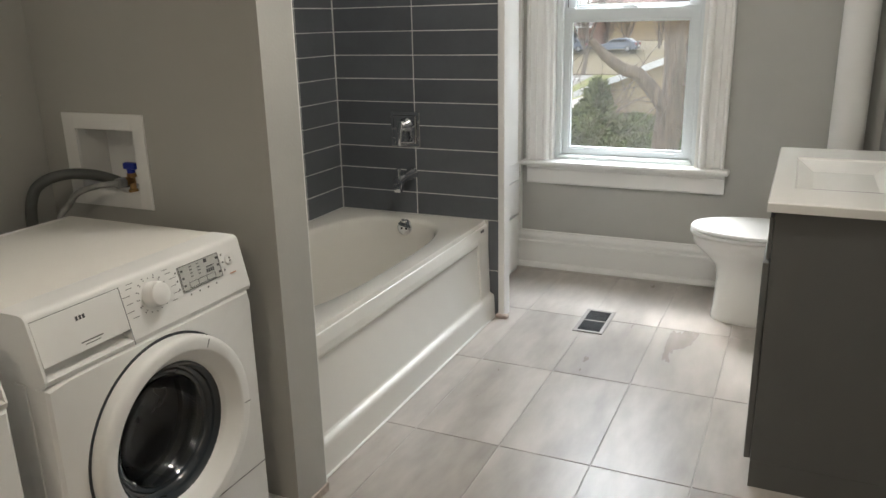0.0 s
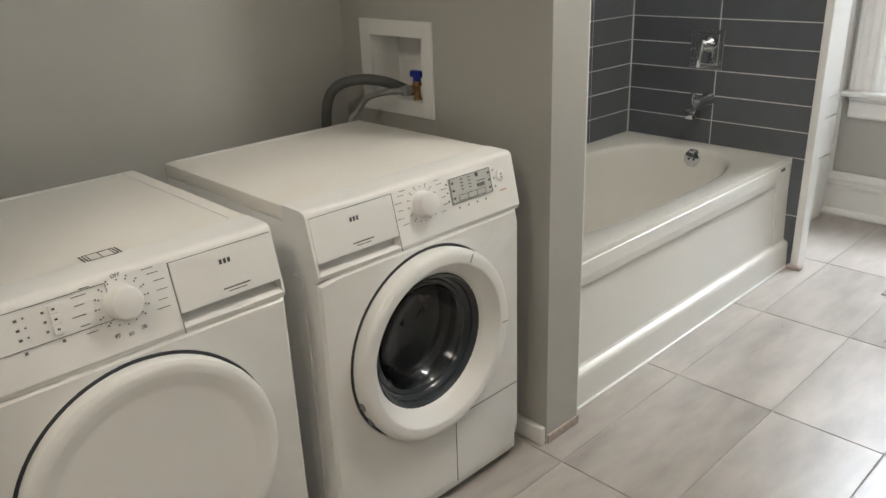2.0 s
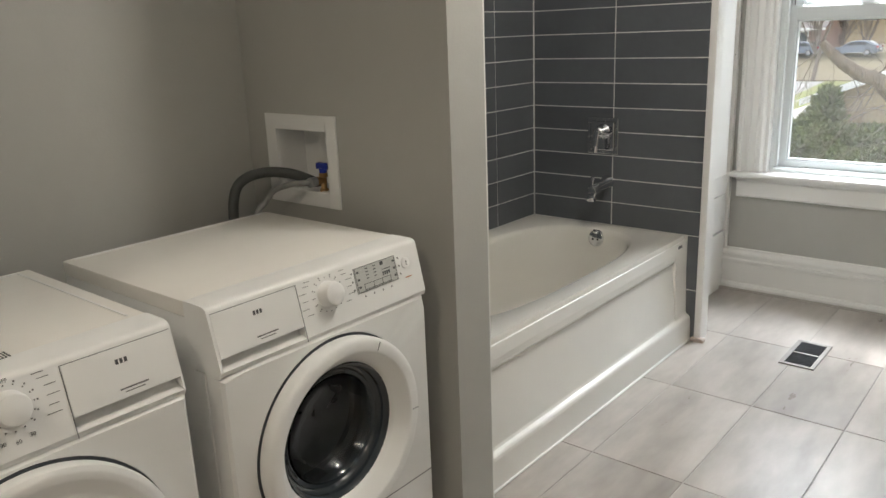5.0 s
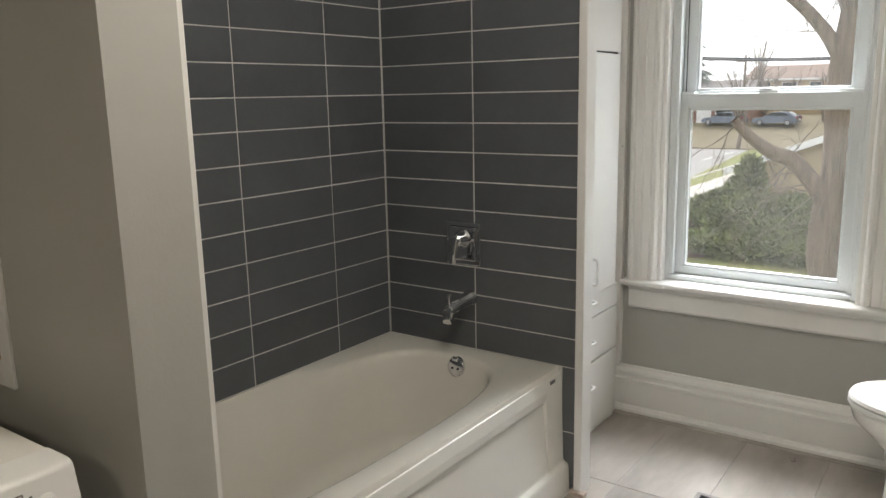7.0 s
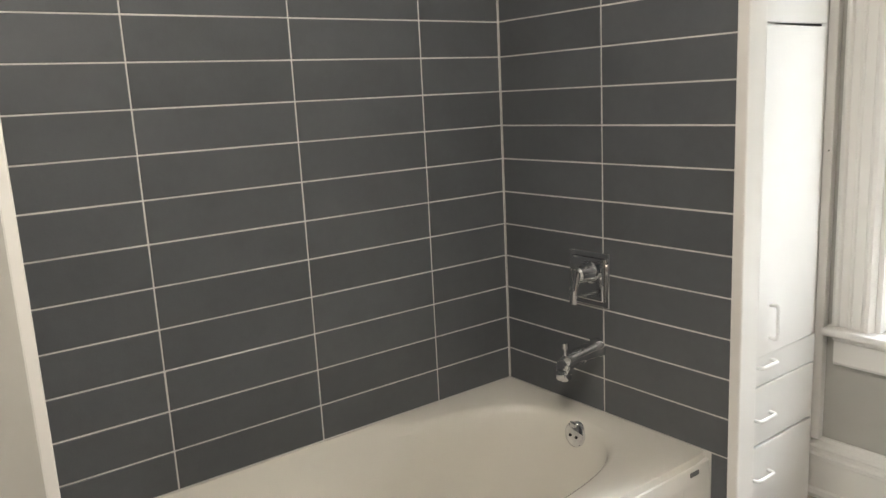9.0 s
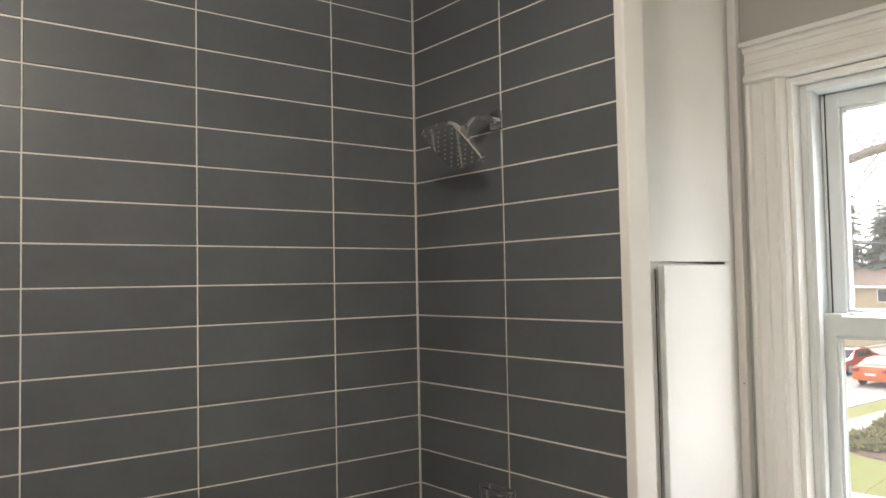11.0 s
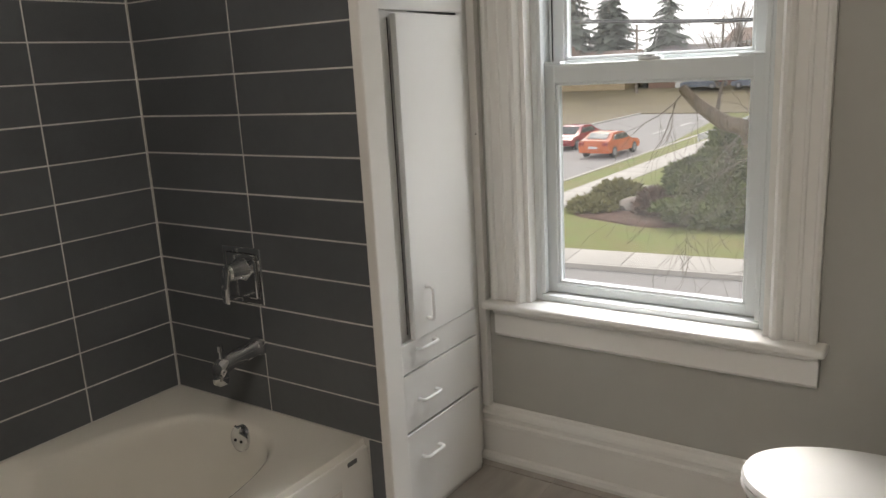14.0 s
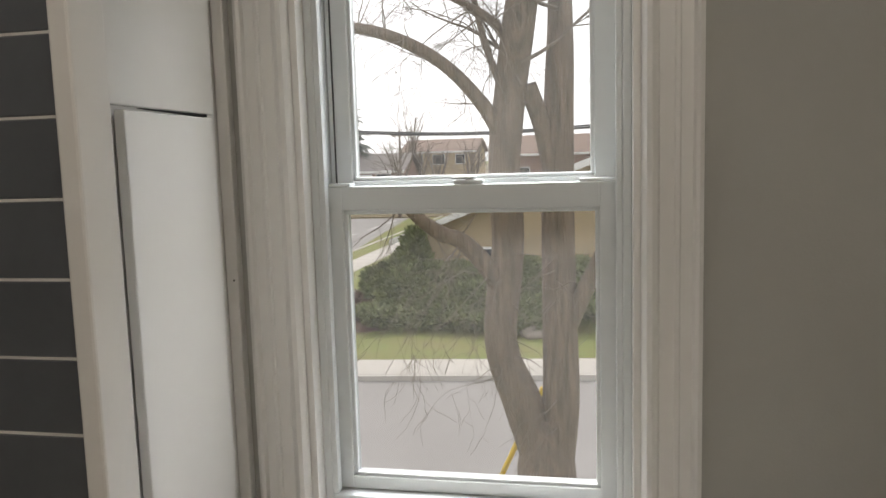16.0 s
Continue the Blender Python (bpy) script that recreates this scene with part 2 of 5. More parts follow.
gb = M_LAMP.node_tree.nodes["Principled BSDF"]
gb.inputs["Base Color"].default_value = (0.8, 0.78, 0.72, 1)
gb.inputs["Emission Color"].default_value, gb.inputs["Emission Strength"].default_value = (1.0, 0.82, 0.6, 1), 3.0

# ---- mesh helpers ----
def finish(name, bm, material, parent=None, smooth=False, at=None):
    bmesh.ops.recalc_face_normals(bm, faces=bm.faces)
    me = bpy.data.meshes.new(name)
    bm.to_mesh(me)
    bm.free()
    for m_ in (material if isinstance(material, (list, tuple)) else [material]):
        me.materials.append(m_)
    if smooth:
        me.polygons.foreach_set("use_smooth", [True] * len(me.polygons))
        try:
            me.set_sharp_from_angle(angle=radians(38))
        except AttributeError:
            pass
    ob = new(name, me)
    if at is not None:
        ob.matrix_world = at
    if parent:
        ob.parent = parent
    return ob

def add_box(bm, x0, x1, y0, y1, z0, z1, bevel=0.0, segs=2, m=None, mi=0):
    r = bmesh.ops.create_cube(bm, size=1.0)
    vs = r["verts"]
    for v in vs:
        v.co = Vector((x0 + (v.co.x + 0.5) * (x1 - x0), y0 + (v.co.y + 0.5) * (y1 - y0), z0 + (v.co.z + 0.5) * (z1 - z0)))
    faces = list({f for v in vs for f in v.link_faces})
    for f in faces:
        f.material_index = mi
    if bevel > 0:
        edges = list({e for v in vs for e in v.link_edges})
        rb = bmesh.ops.bevel(bm, geom=edges, offset=bevel, segments=segs, affect="EDGES", profile=0.5)
        for f in rb["faces"]:
            f.material_index = mi
        vs = list({v for f in rb["faces"] for v in f.verts} | {v for v in vs if v.is_valid})
    if m is not None:
        bmesh.ops.transform(bm, matrix=m, verts=[v for v in vs if v.is_valid])
    return vs

def box(name, x0, x1, y0, y1, z0, z1, material, bevel=0.003, parent=None, segs=2, m=None):
    bm = bmesh.new()
    add_box(bm, x0, x1, y0, y1, z0, z1, bevel, segs, m)
    return finish(name, bm, material, parent, smooth=bevel > 0.004)

def add_rings(bm, rings, close=True, cap0=False, cap1=False, mi=0):
    prev, first = None, None
    for ring in rings:
        vs = [bm.verts.new(p) for p in ring]
        if prev:
            k = len(vs)
            for i in range(k if close else k - 1):
                f = bm.faces.new((prev[i], prev[(i + 1) % k], vs[(i + 1) % k], vs[i]))
                f.material_index = mi
        else:
            first = vs
        prev = vs
    if cap0:
        bm.faces.new(first[::-1]).material_index = mi
    if cap1:
        bm.faces.new(prev).material_index = mi

def frame_axes(d):
    d = Vector(d).normalized()
    u = d.orthogonal().normalized()
    return u, d.cross(u)

def add_tube(bm, pts, radii, k=10, cap=True, mi=0):
    pts = [Vector(p) for p in pts]
    rings, u = [], None
    for i, p in enumerate(pts):
        d = (pts[min(i + 1, len(pts) - 1)] - pts[max(i - 1, 0)]).normalized()
        u = (u - d * u.dot(d)).normalized() if u is not None and (u - d * u.dot(d)).length > 1e-4 else d.orthogonal().normalized()
        v = d.cross(u)
        r = radii[i] if isinstance(radii, (list, tuple)) else radii
        rings.append([p + (u * math.cos(a) + v * math.sin(a)) * r for a in (2 * math.pi * j / k for j in range(k))])
    add_rings(bm, rings, cap0=cap, cap1=cap, mi=mi)

def smooth_path(pts, steps=6):
    pts = [Vector(p) for p in pts]
    out = []
    for i in range(len(pts) - 1):
        a, b, c, d = pts[max(i - 1, 0)], pts[i], pts[i + 1], pts[min(i + 2, len(pts) - 1)]
        for s in range(steps):
            t = s / steps
            out.append(0.5 * ((2 * b) + (c - a) * t + (2 * a - 5 * b + 4 * c - d) * t * t + (3 * b - a - 3 * c + d) * t ** 3))
    return out + [pts[-1]]

def tube(name, pts, r, material, parent=None, k=12, steps=6):
    bm = bmesh.new()
    add_tube(bm, smooth_path(pts, steps), r, k)
    return finish(name, bm, material, parent, smooth=True)

def add_lathe(bm, profile, axis="x", centre=(0, 0, 0), k=48, mi=0, a0=0.0, a1=2 * math.pi, cap=True):
    """profile: (distance along the axis, radius) pairs."""
    full = abs(a1 - a0 - 2 * math.pi) < 1e-6
    c = Vector(centre)
    rings = []
    for h, r in profile:
        ring = []
        for j in range(k if full else k + 1):
            a = a0 + (a1 - a0) * j / k
            p = {"x": (h, r * math.cos(a), r * math.sin(a)), "y": (r * math.cos(a), h, r * math.sin(a)), "z": (r * math.cos(a), r * math.sin(a), h)}[axis]
            ring.append(c + Vector(p))
        rings.append(ring)
    add_rings(bm, rings, close=full, cap0=cap and full and profile[0][1] > 0.0005, cap1=cap and full and profile[-1][1] > 0.0005, mi=mi)

def lathe(name, profile, axis, centre, material, parent=None, k=48):
    bm = bmesh.new()
    add_lathe(bm, profile, axis, centre, k)
    bmesh.ops.remove_doubles(bm, verts=bm.verts, dist=0.0004)
    return finish(name, bm, material, parent, smooth=True)

def add_prism(bm, outline, axis, lo, hi, mi=0):
    """outline in the two other axes (in xyz order), swept from lo to hi."""
    def at(p, h):
        return {"x": (h, p[0], p[1]), "y": (p[0], h, p[1]), "z": (p[0], p[1], h)}[axis]
    add_rings(bm, [[at(p, lo) for p in outline], [at(p, hi) for p in outline]], cap0=True, cap1=True, mi=mi)

def prism(name, outline, axis, lo, hi, material, parent=None, smooth=False):
    bm = bmesh.new()
    add_prism(bm, outline, axis, lo, hi)
    return finish(name, bm, material, parent, smooth)

def thing(name, label, category, at=(0, 0, 0), group="", kind=""):
    ob = new(name)
    ob.location = at
    ob.empty_display_size = 0.1
    bpy.context.view_layer.update()
    return tagged(ob, label, category, group, kind)

def adopt(parent, *obs):
    """Hang parts under a thing, at the places where they stand."""
    for o in obs:
        o.parent = parent
        o.matrix_parent_inverse = Matrix.Translation(parent.location).inverted()

def structure(ob, label):
    return tagged(ob, label, kind="structure")

# ---- the room ----
CEIL = 2.55
NORTH = 0.82      # inner face of the window wall
EAST = 2.36       # inner face of the vanity wall
DECK = 0.46       # tub rim
ROW, COL = 0.1047, 0.409
WIN_X0, WIN_X1, WIN_Z0, WIN_Z1 = 0.805, 1.575, 0.575, 2.10

def wall(name, label, pieces, material=M_WALL):
    bm = bmesh.new()
    for p in pieces:
        add_box(bm, *p)
    return structure(finish(name, bm, material), label)

wall("wall_north", "light grey painted wall around the sash window", [
    (-0.3, WIN_X0, NORTH, 1.02, -0.1, CEIL), (WIN_X1, 2.56, NORTH, 1.02, -0.1, CEIL),
    (WIN_X0, WIN_X1, NORTH, 1.02, -0.1, WIN_Z0), (WIN_X0, WIN_X1, NORTH, 1.02, WIN_Z1, CEIL)])
wall("wall_east", "grey painted wall behind vanity and toilet", [(EAST, EAST + 0.2, -4.7, NORTH, -0.1, CEIL)])
wall("wall_west_tub", "wall behind the dark bath tiles", [(-0.2, -0.012, -1.505, 0.0, -0.1, CEIL)])
wall("wall_west_alcove", "grey painted wall behind washer and dryer", [(-0.2, 0.06, -3.3, -1.655, -0.1, CEIL)])
wall("wall_west_closet", "wall behind the built-in cupboard", [(-0.2, 0.0, 0.0, NORTH, -0.1, CEIL)])
# partition between laundry alcove and tub, with the hole of the outlet box
BX0, BX1, BZ0, BZ1 = 0.192, 0.412, 0.902, 1.080
wall("wall_partition", "grey painted partition end between laundry alcove and bathtub", [
    (-0.2, BX0, -1.655, -1.517, 0, CEIL), (BX1, 0.845, -1.655, -1.517, 0, CEIL),
    (BX0, BX1, -1.655, -1.517, 0, BZ0), (BX0, BX1, -1.655, -1.517, BZ1, CEIL), (BX0, BX1, -1.545, -1.517, BZ0, BZ1)])
wall("wall_faucet", "stub wall with tiled face and white painted end", [(-0.2, 0.822, 0.012, 0.058, 0, CEIL)])
wall("wall_south", "grey painted wall beside the doorway", [(-0.2, 0.90, -3.30, -3.04, -0.1, CEIL), (0.90, EAST, -3.30, -3.20, 2.42, CEIL)])
wall("wall_hall_west", "painted wall of the hall", [(0.70, 0.90, -4.7, -3.30, -0.1, CEIL)])
wall("wall_hall_south", "painted end wall of the hall", [(0.70, EAST, -4.9, -4.7, -0.1, CEIL)])
structure(box("ceiling", -0.3, 2.6, -4.9, 1.02, CEIL, CEIL + 0.15, M_CEIL, 0), "flat white painted ceiling")

floor = structure(box("floor", -0.2, EAST + 0.1, -3.25, NORTH + 0.1, -0.10, -0.003, M_FLOORGROUT, 0), "stone-look grey tiled bathroom floor with pale joints")
structure(box("floor_hall", 0.7, EAST + 0.1, -4.7, -3.255, -0.10, -0.004, M_HALLFLOOR, 0), "brown wooden hall floor")

# painted ends and beads of the tub alcove
structure(box("trim_faucet_wall_end", 0.822, 0.852, -0.012, 0.062, 0, CEIL, M_TRIM, 0.004), "white painted end board of the tiled stub wall")
structure(box("trim_partition_bead", 0.822, 0.838, -1.517, -1.500, 0, CEIL, M_TRIM, 0.003), "white edge bead where tile meets the partition")
structure(box("trim_stub_foot", 0.813, 0.872, -0.03, 0.0, 0.0, 0.016, M_RAW, 0.004), "raw reddish scraped patch at the foot of the stub wall")
structure(box("trim_partition_foot", 0.842, 0.850, -1.652, -1.512, 0.0, 0.028, M_RAW, 0.002), "raw scraped edge at the foot of the partition")
structure(box("baseboard_alcove", 0.06, 0.842, -1.672, -1.655, 0.0, 0.055, M_TRIM, 0.004), "low painted baseboard behind the washer")

# tall moulded baseboard of the window wall
BASE_PROFILE = [(NORTH, 0.0), (NORTH - 0.050, 0.0), (NORTH - 0.050, 0.012), (NORTH - 0.042, 0.024), (NORTH - 0.032, 0.028), (NORTH - 0.032, 0.130),
                (NORTH - 0.036, 0.134), (NORTH - 0.036, 0.146), (NORTH - 0.026, 0.152), (NORTH - 0.026, 0.166), (NORTH - 0.032, 0.172),
                (NORTH - 0.028, 0.182), (NORTH - 0.014, 0.192), (NORTH - 0.010, 0.202), (NORTH, 0.204)]
structure(prism("baseboard_window_wall", BASE_PROFILE, "x", 0.625, EAST, M_TRIM), "tall white moulded wooden baseboard")
structure(box("trim_corner_bead", 0.625, 0.655, NORTH - 0.03, NORTH, 0.2, CEIL, M_TRIM, 0.004), "narrow white bead in the corner beside the cupboard")
structure(box("trim_door_jamb", 0.90, 0.925, -3.30, -3.06, 0, 2.42, M_TRIM, 0.004), "cream painted door jamb beside the dryer")

structure(box("trim_nail_hole", 0.643, 0.647, NORTH - 0.0315, NORTH - 0.0295, 1.168, 1.172, M_DARK, 0), "tiny dark nail hole in the corner bead")
# ---- wall tiles (pieces) are made at the end of the file ----

# ---- window ----
def window_casing():
    win = structure(thing("window_1", "", ""), "white double-hung sash window with fluted casing, stool and apron")
    y = NORTH
    # fluted casing: outline across the width (x or z) and depth
    flute = [(0.0, 0.0), (0.0, -0.030), (0.010, -0.034), (0.018, -0.031), (0.024, -0.021), (0.050, -0.021), (0.054, -0.025), (0.062, -0.025), (0.066, -0.021),
             (0.098, -0.021), (0.104, -0.029), (0.116, -0.034), (0.128, -0.032), (0.136, -0.022), (0.140, -0.012), (0.140, 0.0)]
    parts = []
    parts.append(prism("casing", [(0.680 + w * 0.893, y + d) for w, d in flute], "z", 0.605, 2.104, M_TRIM))
    parts.append(prism("casing", [(1.700 - w * 0.893, y + d) for w, d in flute], "z", 0.605, 2.104, M_TRIM))
    bm = bmesh.new()
    add_prism(bm, [(y + d, 2.222 - w * 0.85) for w, d in flute], "x", 0.678, 1.702)
    add_box(bm, 0.668, 1.712, y - 0.042, y, 2.2225, 2.240, 0.005)
    parts.append(finish("casing", bm, M_TRIM))
    parts.append(box("stool", 0.660, 1.728, y - 0.068, y + 0.06, 0.577, 0.604, M_TRIM, 0.010, segs=3))
    bm = bmesh.new()
    add_prism(bm, [(y, 0.475), (y - 0.020, 0.475), (y - 0.026, 0.485), (y - 0.026, 0.555), (y - 0.036, 0.565), (y - 0.040, 0.577), (y, 0.577)], "x", 0.688, 1.708)
    parts.append(finish("apron", bm, M_TRIM))
    # jamb lining
    bm = bmesh.new()
    add_box(bm, 0.805, 0.822, y - 0.01, 1.02, 0.604, 2.10, 0.002)
    add_box(bm, 1.558, 1.575, y - 0.01, 1.02, 0.604, 2.10, 0.002)
    add_box(bm, 0.822, 1.558, y - 0.01, 1.02, 2.083, 2.10, 0.002)
    parts.append(finish("jamb", bm, M_TRIM))
    # vinyl frame with tracks
    bm = bmesh.new()
    for xa, xb in ((0.822, 0.842), (1.538, 1.558)):
        add_box(bm, xa, xb, y + 0.035, 1.02, 0.604, 2.083, 0.003)
    for xa, xb in ((0.842, 0.856), (1.524, 1.538)):
        add_box(bm, xa, xb, y + 0.035, y + 0.060, 0.63, 2.06, 0.002)
    add_box(bm, 0.842, 1.538, y + 0.035, 1.02, 0.604, 0.625, 0.003)
    add_box(bm, 0.842, 1.538, y + 0.035, 1.02, 2.060, 2.083, 0.003)
    parts.append(finish("frame", bm, M_VINYL))

    def sash(ya, yb, z0, z1, gx0, gx1, gz0, gz1, x0=0.844, x1=1.536):
        bm = bmesh.new()
        add_box(bm, x0, gx0, ya, yb, z0, z1, 0.003)
        add_box(bm, gx1, x1, ya, yb, z0, z1, 0.003)
        add_box(bm, gx0 - 0.002, gx1 + 0.002, ya, yb, z0, gz0, 0.003)
        add_box(bm, gx0 - 0.002, gx1 + 0.002, ya, yb, gz1, z1, 0.003)
        # glazing bead
        c = 0.009
        for b_ in ((gx0, gx0 + c, gz0, gz1), (gx1 - c, gx1, gz0, gz1), (gx0, gx1, gz0, gz0 + c), (gx0, gx1, gz1 - c, gz1)):
            add_box(bm, b_[0], b_[1], ya + 0.006, yb - 0.004, b_[2], b_[3], 0.002)
        parts.append(finish("sash", bm, M_VINYL))
        g = box("pane", gx0 + 0.004, gx1 - 0.004, (ya + yb) / 2 - 0.002, (ya + yb) / 2 + 0.002, gz0 + 0.004, gz1 - 0.004, M_GLASS, 0)
        g.visible_shadow = False
        parts.append(g)
    sash(0.895, 0.935, 0.627, 1.380, 0.884, 1.488, 0.659, 1.322)
    sash(0.940, 0.980, 1.330, 2.058, 0.898, 1.478, 1.392, 2.012, 0.844, 1.536)
    # gaskets
    bm = bmesh.new()
    add_box(bm, 0.8425, 0.8445, 0.893, 0.900, 0.63, 1.385)
    add_box(bm, 1.5355, 1.5375, 0.893, 0.900, 0.63, 1.385)
    add_box(bm, 0.856, 0.859, 0.936, 0.942, 1.385, 2.06)
    parts.append(finish("gasket", bm, M_GASKET))
    # keeper blocks and sash lock
    bm = bmesh.new()
    add_box(bm, 0.846, 0.905, 0.893, 0.938, 1.380, 1.388, 0.002)
    add_box(bm, 1.445, 1.535, 0.893, 0.938, 1.380, 1.388, 0.002)
    parts.append(finish("keeper", bm, M_VINYL))
    bm = bmesh.new()
    add_box(bm, 1.155, 1.225, 0.900, 0.930, 1.380, 1.390, 0.003)
    add_lathe(bm, [(1.390, 0.014), (1.398, 0.013), (1.400, 0.006)], "z", (1.195, 0.916, 0), 16)
    add_box(bm, 1.150, 1.200, 0.898, 0.912, 1.391, 1.398, 0.003)
    parts.append(finish("sash_lock", bm, M_VINYL, smooth=True))
    adopt(win, *parts)
window_casing()

# ---- built-in cupboard between stub wall and window wall ----
def cupboard():
    X = 0.66
    cup = thing("cupboard", "tall narrow white built-in cupboard with door ajar and drawers", "cupboard", (X, 0.42, 0))
    body = box("body", 0.0, X, 0.060, 0.712, 0, CEIL, M_CABINET, 0)
    parts = [body, box("filler", 0.0, 0.625, 0.712, NORTH, 0, CEIL, M_CABINET, 0)]
    door = box("door", 0, 0.020, -0.330, 0, 0.607, 1.540, M_CABINET, 0.003)
    door.matrix_world = pose(X + 0.001, 0.664, 0, 0, 0, 1.5)
    parts.append(door)
    upper = box("upper_door", X, X + 0.008, 0.20, 0.700, 1.549, CEIL - 0.03, M_CABINET, 0.003)
    parts.append(upper)
    # near-black strips laid on the face in place of the shade in the joints
    for ya, yb, za, zb in ((0.3325, 0.336, 0.62, 1.530), (0.13, 0.680, 0.506, 0.513), (0.13, 0.692, 0.317, 0.327), (0.36, 0.680, 0.603, 0.606)):
        parts.append(box("gap_shade", X - 0.004, X + 0.0012, ya, yb, za, zb, M_DARK, 0))
    parts.append(prism("gap_shade", [(0.42, 1.5475), (0.664, 1.5425), (0.664, 1.5488)], "x", X - 0.004, X + 0.0092, M_DARK))
    for z0, z1 in ((0.512, 0.604), (0.326, 0.508), (0.030, 0.318)):
        bm = bmesh.new()
        add_box(bm, X, X + 0.018, 0.13, 0.692, z0, z1, 0.003)
        parts.append(finish("drawer", bm, M_CABINET))
        zc = z1 - 0.026 if z1 > 0.6 else z1 - 0.095
        bm = bmesh.new()
        yc = 0.392
        add_tube(bm, smooth_path([(X + 0.016, yc - 0.045, zc), (X + 0.040, yc - 0.040, zc), (X + 0.044, yc, zc + 0.002), (X + 0.040, yc + 0.040, zc), (X + 0.016, yc + 0.045, zc)], 5), 0.006, 8)
        parts.append(finish("drawer_pull", bm, M_CABINET, smooth=True))
    bm = bmesh.new()
    yc = 0.40
    add_tube(bm, smooth_path([(X + 0.030, yc, 0.660), (X + 0.054, yc, 0.662), (X + 0.056, yc, 0.71), (X + 0.054, yc, 0.755), (X + 0.030, yc, 0.757)], 5), 0.006, 8)
    parts.append(finish("door_handle", bm, M_CABINET, smooth=True))
    adopt(cup, *parts)
cupboard()

# ---- bathtub ----
def bathtub():
    tub = thing("bathtub", "white acrylic alcove bathtub with recessed apron panel", "bathtub", (0.38, -0.75, 0))
    bm = bmesh.new()
    K = 96
    cx, cy = 0.378, -0.757
    X0, X1, Y0, Y1 = 0.0, 0.757, -1.503, -0.002

    def oval(a, b, z, shift=0.0, n=3.0):
        ring = []
        for i in range(K):
            t = 2 * math.pi * i / K
            c, s = math.cos(t), math.sin(t)
            x = cx + b * math.copysign(abs(c) ** (2 / n), c)
            y = cy + shift + a * math.copysign(abs(s) ** (2 / n), s)
            if x < cx:
                # soft sloping shoulder along the wall towards the backrest
                w = min(1.0, max(0.0, (-0.44 - (DECK - z) * 2.6 - y) / 0.10))
                x += w * w * (3 - 2 * w) * (min(x, 0.012 + (DECK - z) * 0.55) - x)
            ring.append(Vector((x, y, z)))
        return ring
    inner = oval(0.668, 0.303, DECK)
    outer = []
    for p in inner:
        d = Vector((p.x - cx, p.y - cy, 0))
        f = min(((X1 - cx) / d.x if d.x > 1e-6 else 9e9), ((X0 - cx) / d.x if d.x < -1e-6 else 9e9), ((Y1 - cy) / d.y if d.y > 1e-6 else 9e9), ((Y0 - cy) / d.y if d.y < -1e-6 else 9e9))
        outer.append(Vector((cx + d.x * f, cy + d.y * f, DECK)))
    low = [p + Vector((0.004 if p.x > 0.7 else 0, 0, -0.012)) for p in outer]
    skirt = [p + Vector((0.006 if p.x > 0.7 else 0, 0, -0.10)) for p in outer]
    rings = [skirt, low, outer, oval(0.677, 0.312, DECK + 0.001), oval(0.665, 0.300, DECK - 0.006), oval(0.656, 0.291, DECK - 0.022), oval(0.64, 0.280, 0.37, 0.002),
             oval(0.595, 0.258, 0.25, 0.012), oval(0.555, 0.243, 0.16, 0.028), oval(0.51, 0.218, 0.115, 0.036), oval(0.44, 0.18, 0.098, 0.04), oval(0.2, 0.08, 0.092, 0.05)]
    add_rings(bm, rings, cap1=True)
    parts = [finish("basin", bm, M_TUB, smooth=True)]
    bm = bmesh.new()
    prof = [(0.70, 0.445), (0.757, 0.445), (0.765, 0.44), (0.769, 0.40), (0.768, 0.374), (0.763, 0.367), (0.756, 0.361), (0.776, 0.122), (0.780, 0.114), (0.791, 0.109), (0.797, 0.104), (0.800, 0.095), (0.803, 0.004), (0.70, 0.004)]
    add_prism(bm, prof, "y", -1.497, -0.115)
    prof2 = [(0.70, 0.445), (0.757, 0.445), (0.765, 0.44), (0.769, 0.40), (0.779, 0.122), (0.782, 0.114), (0.791, 0.109), (0.797, 0.104), (0.800, 0.095), (0.803, 0.004), (0.70, 0.004)]
    add_prism(bm, prof2, "y", -0.115, -0.004)
    parts.append(finish("apron", bm, M_APRON))
    bm = bmesh.new()
    add_box(bm, 0.7665, 0.7685, -0.085, -0.05, 0.418, 0.430)
    parts.append(tagged(finish("maker_mark", bm, M_PRINTL), "small grey printed mark"))
    # overflow plate, drain
    bm = bmesh.new()
    m = pose(0.395, -0.100, 0.418, -8, 0, 0)
    add_lathe(bm, [(-0.016, 0.0), (-0.016, 0.030), (-0.012, 0.036), (0.0, 0.038), (0.02, 0.038)], "y", (0, 0, 0), 28)
    add_box(bm, -0.012, 0.012, -0.024, -0.014, 0.022, 0.040, 0.004)
    bmesh.ops.transform(bm, matrix=m, verts=bm.verts)
    parts.append(finish("overflow_plate", bm, M_CHROME, smooth=True))
    bm = bmesh.new()
    for sx in (-0.012, 0.012):
        add_lathe(bm, [(-0.0175, 0.0), (-0.0175, 0.0045), (-0.010, 0.0045)], "y", (sx, 0, -0.004), 10)
    bmesh.ops.transform(bm, matrix=m, verts=bm.verts)
    parts.append(finish("screw", bm, M_DARK))
    bm = bmesh.new()
    add_lathe(bm, [(0.094, 0.034), (0.099, 0.032), (0.101, 0.0)], "z", (0.365, -0.38, 0), 24)
    parts.append(finish("drain", bm, M_CHROME, smooth=True))
    adopt(tub, *parts)
bathtub()
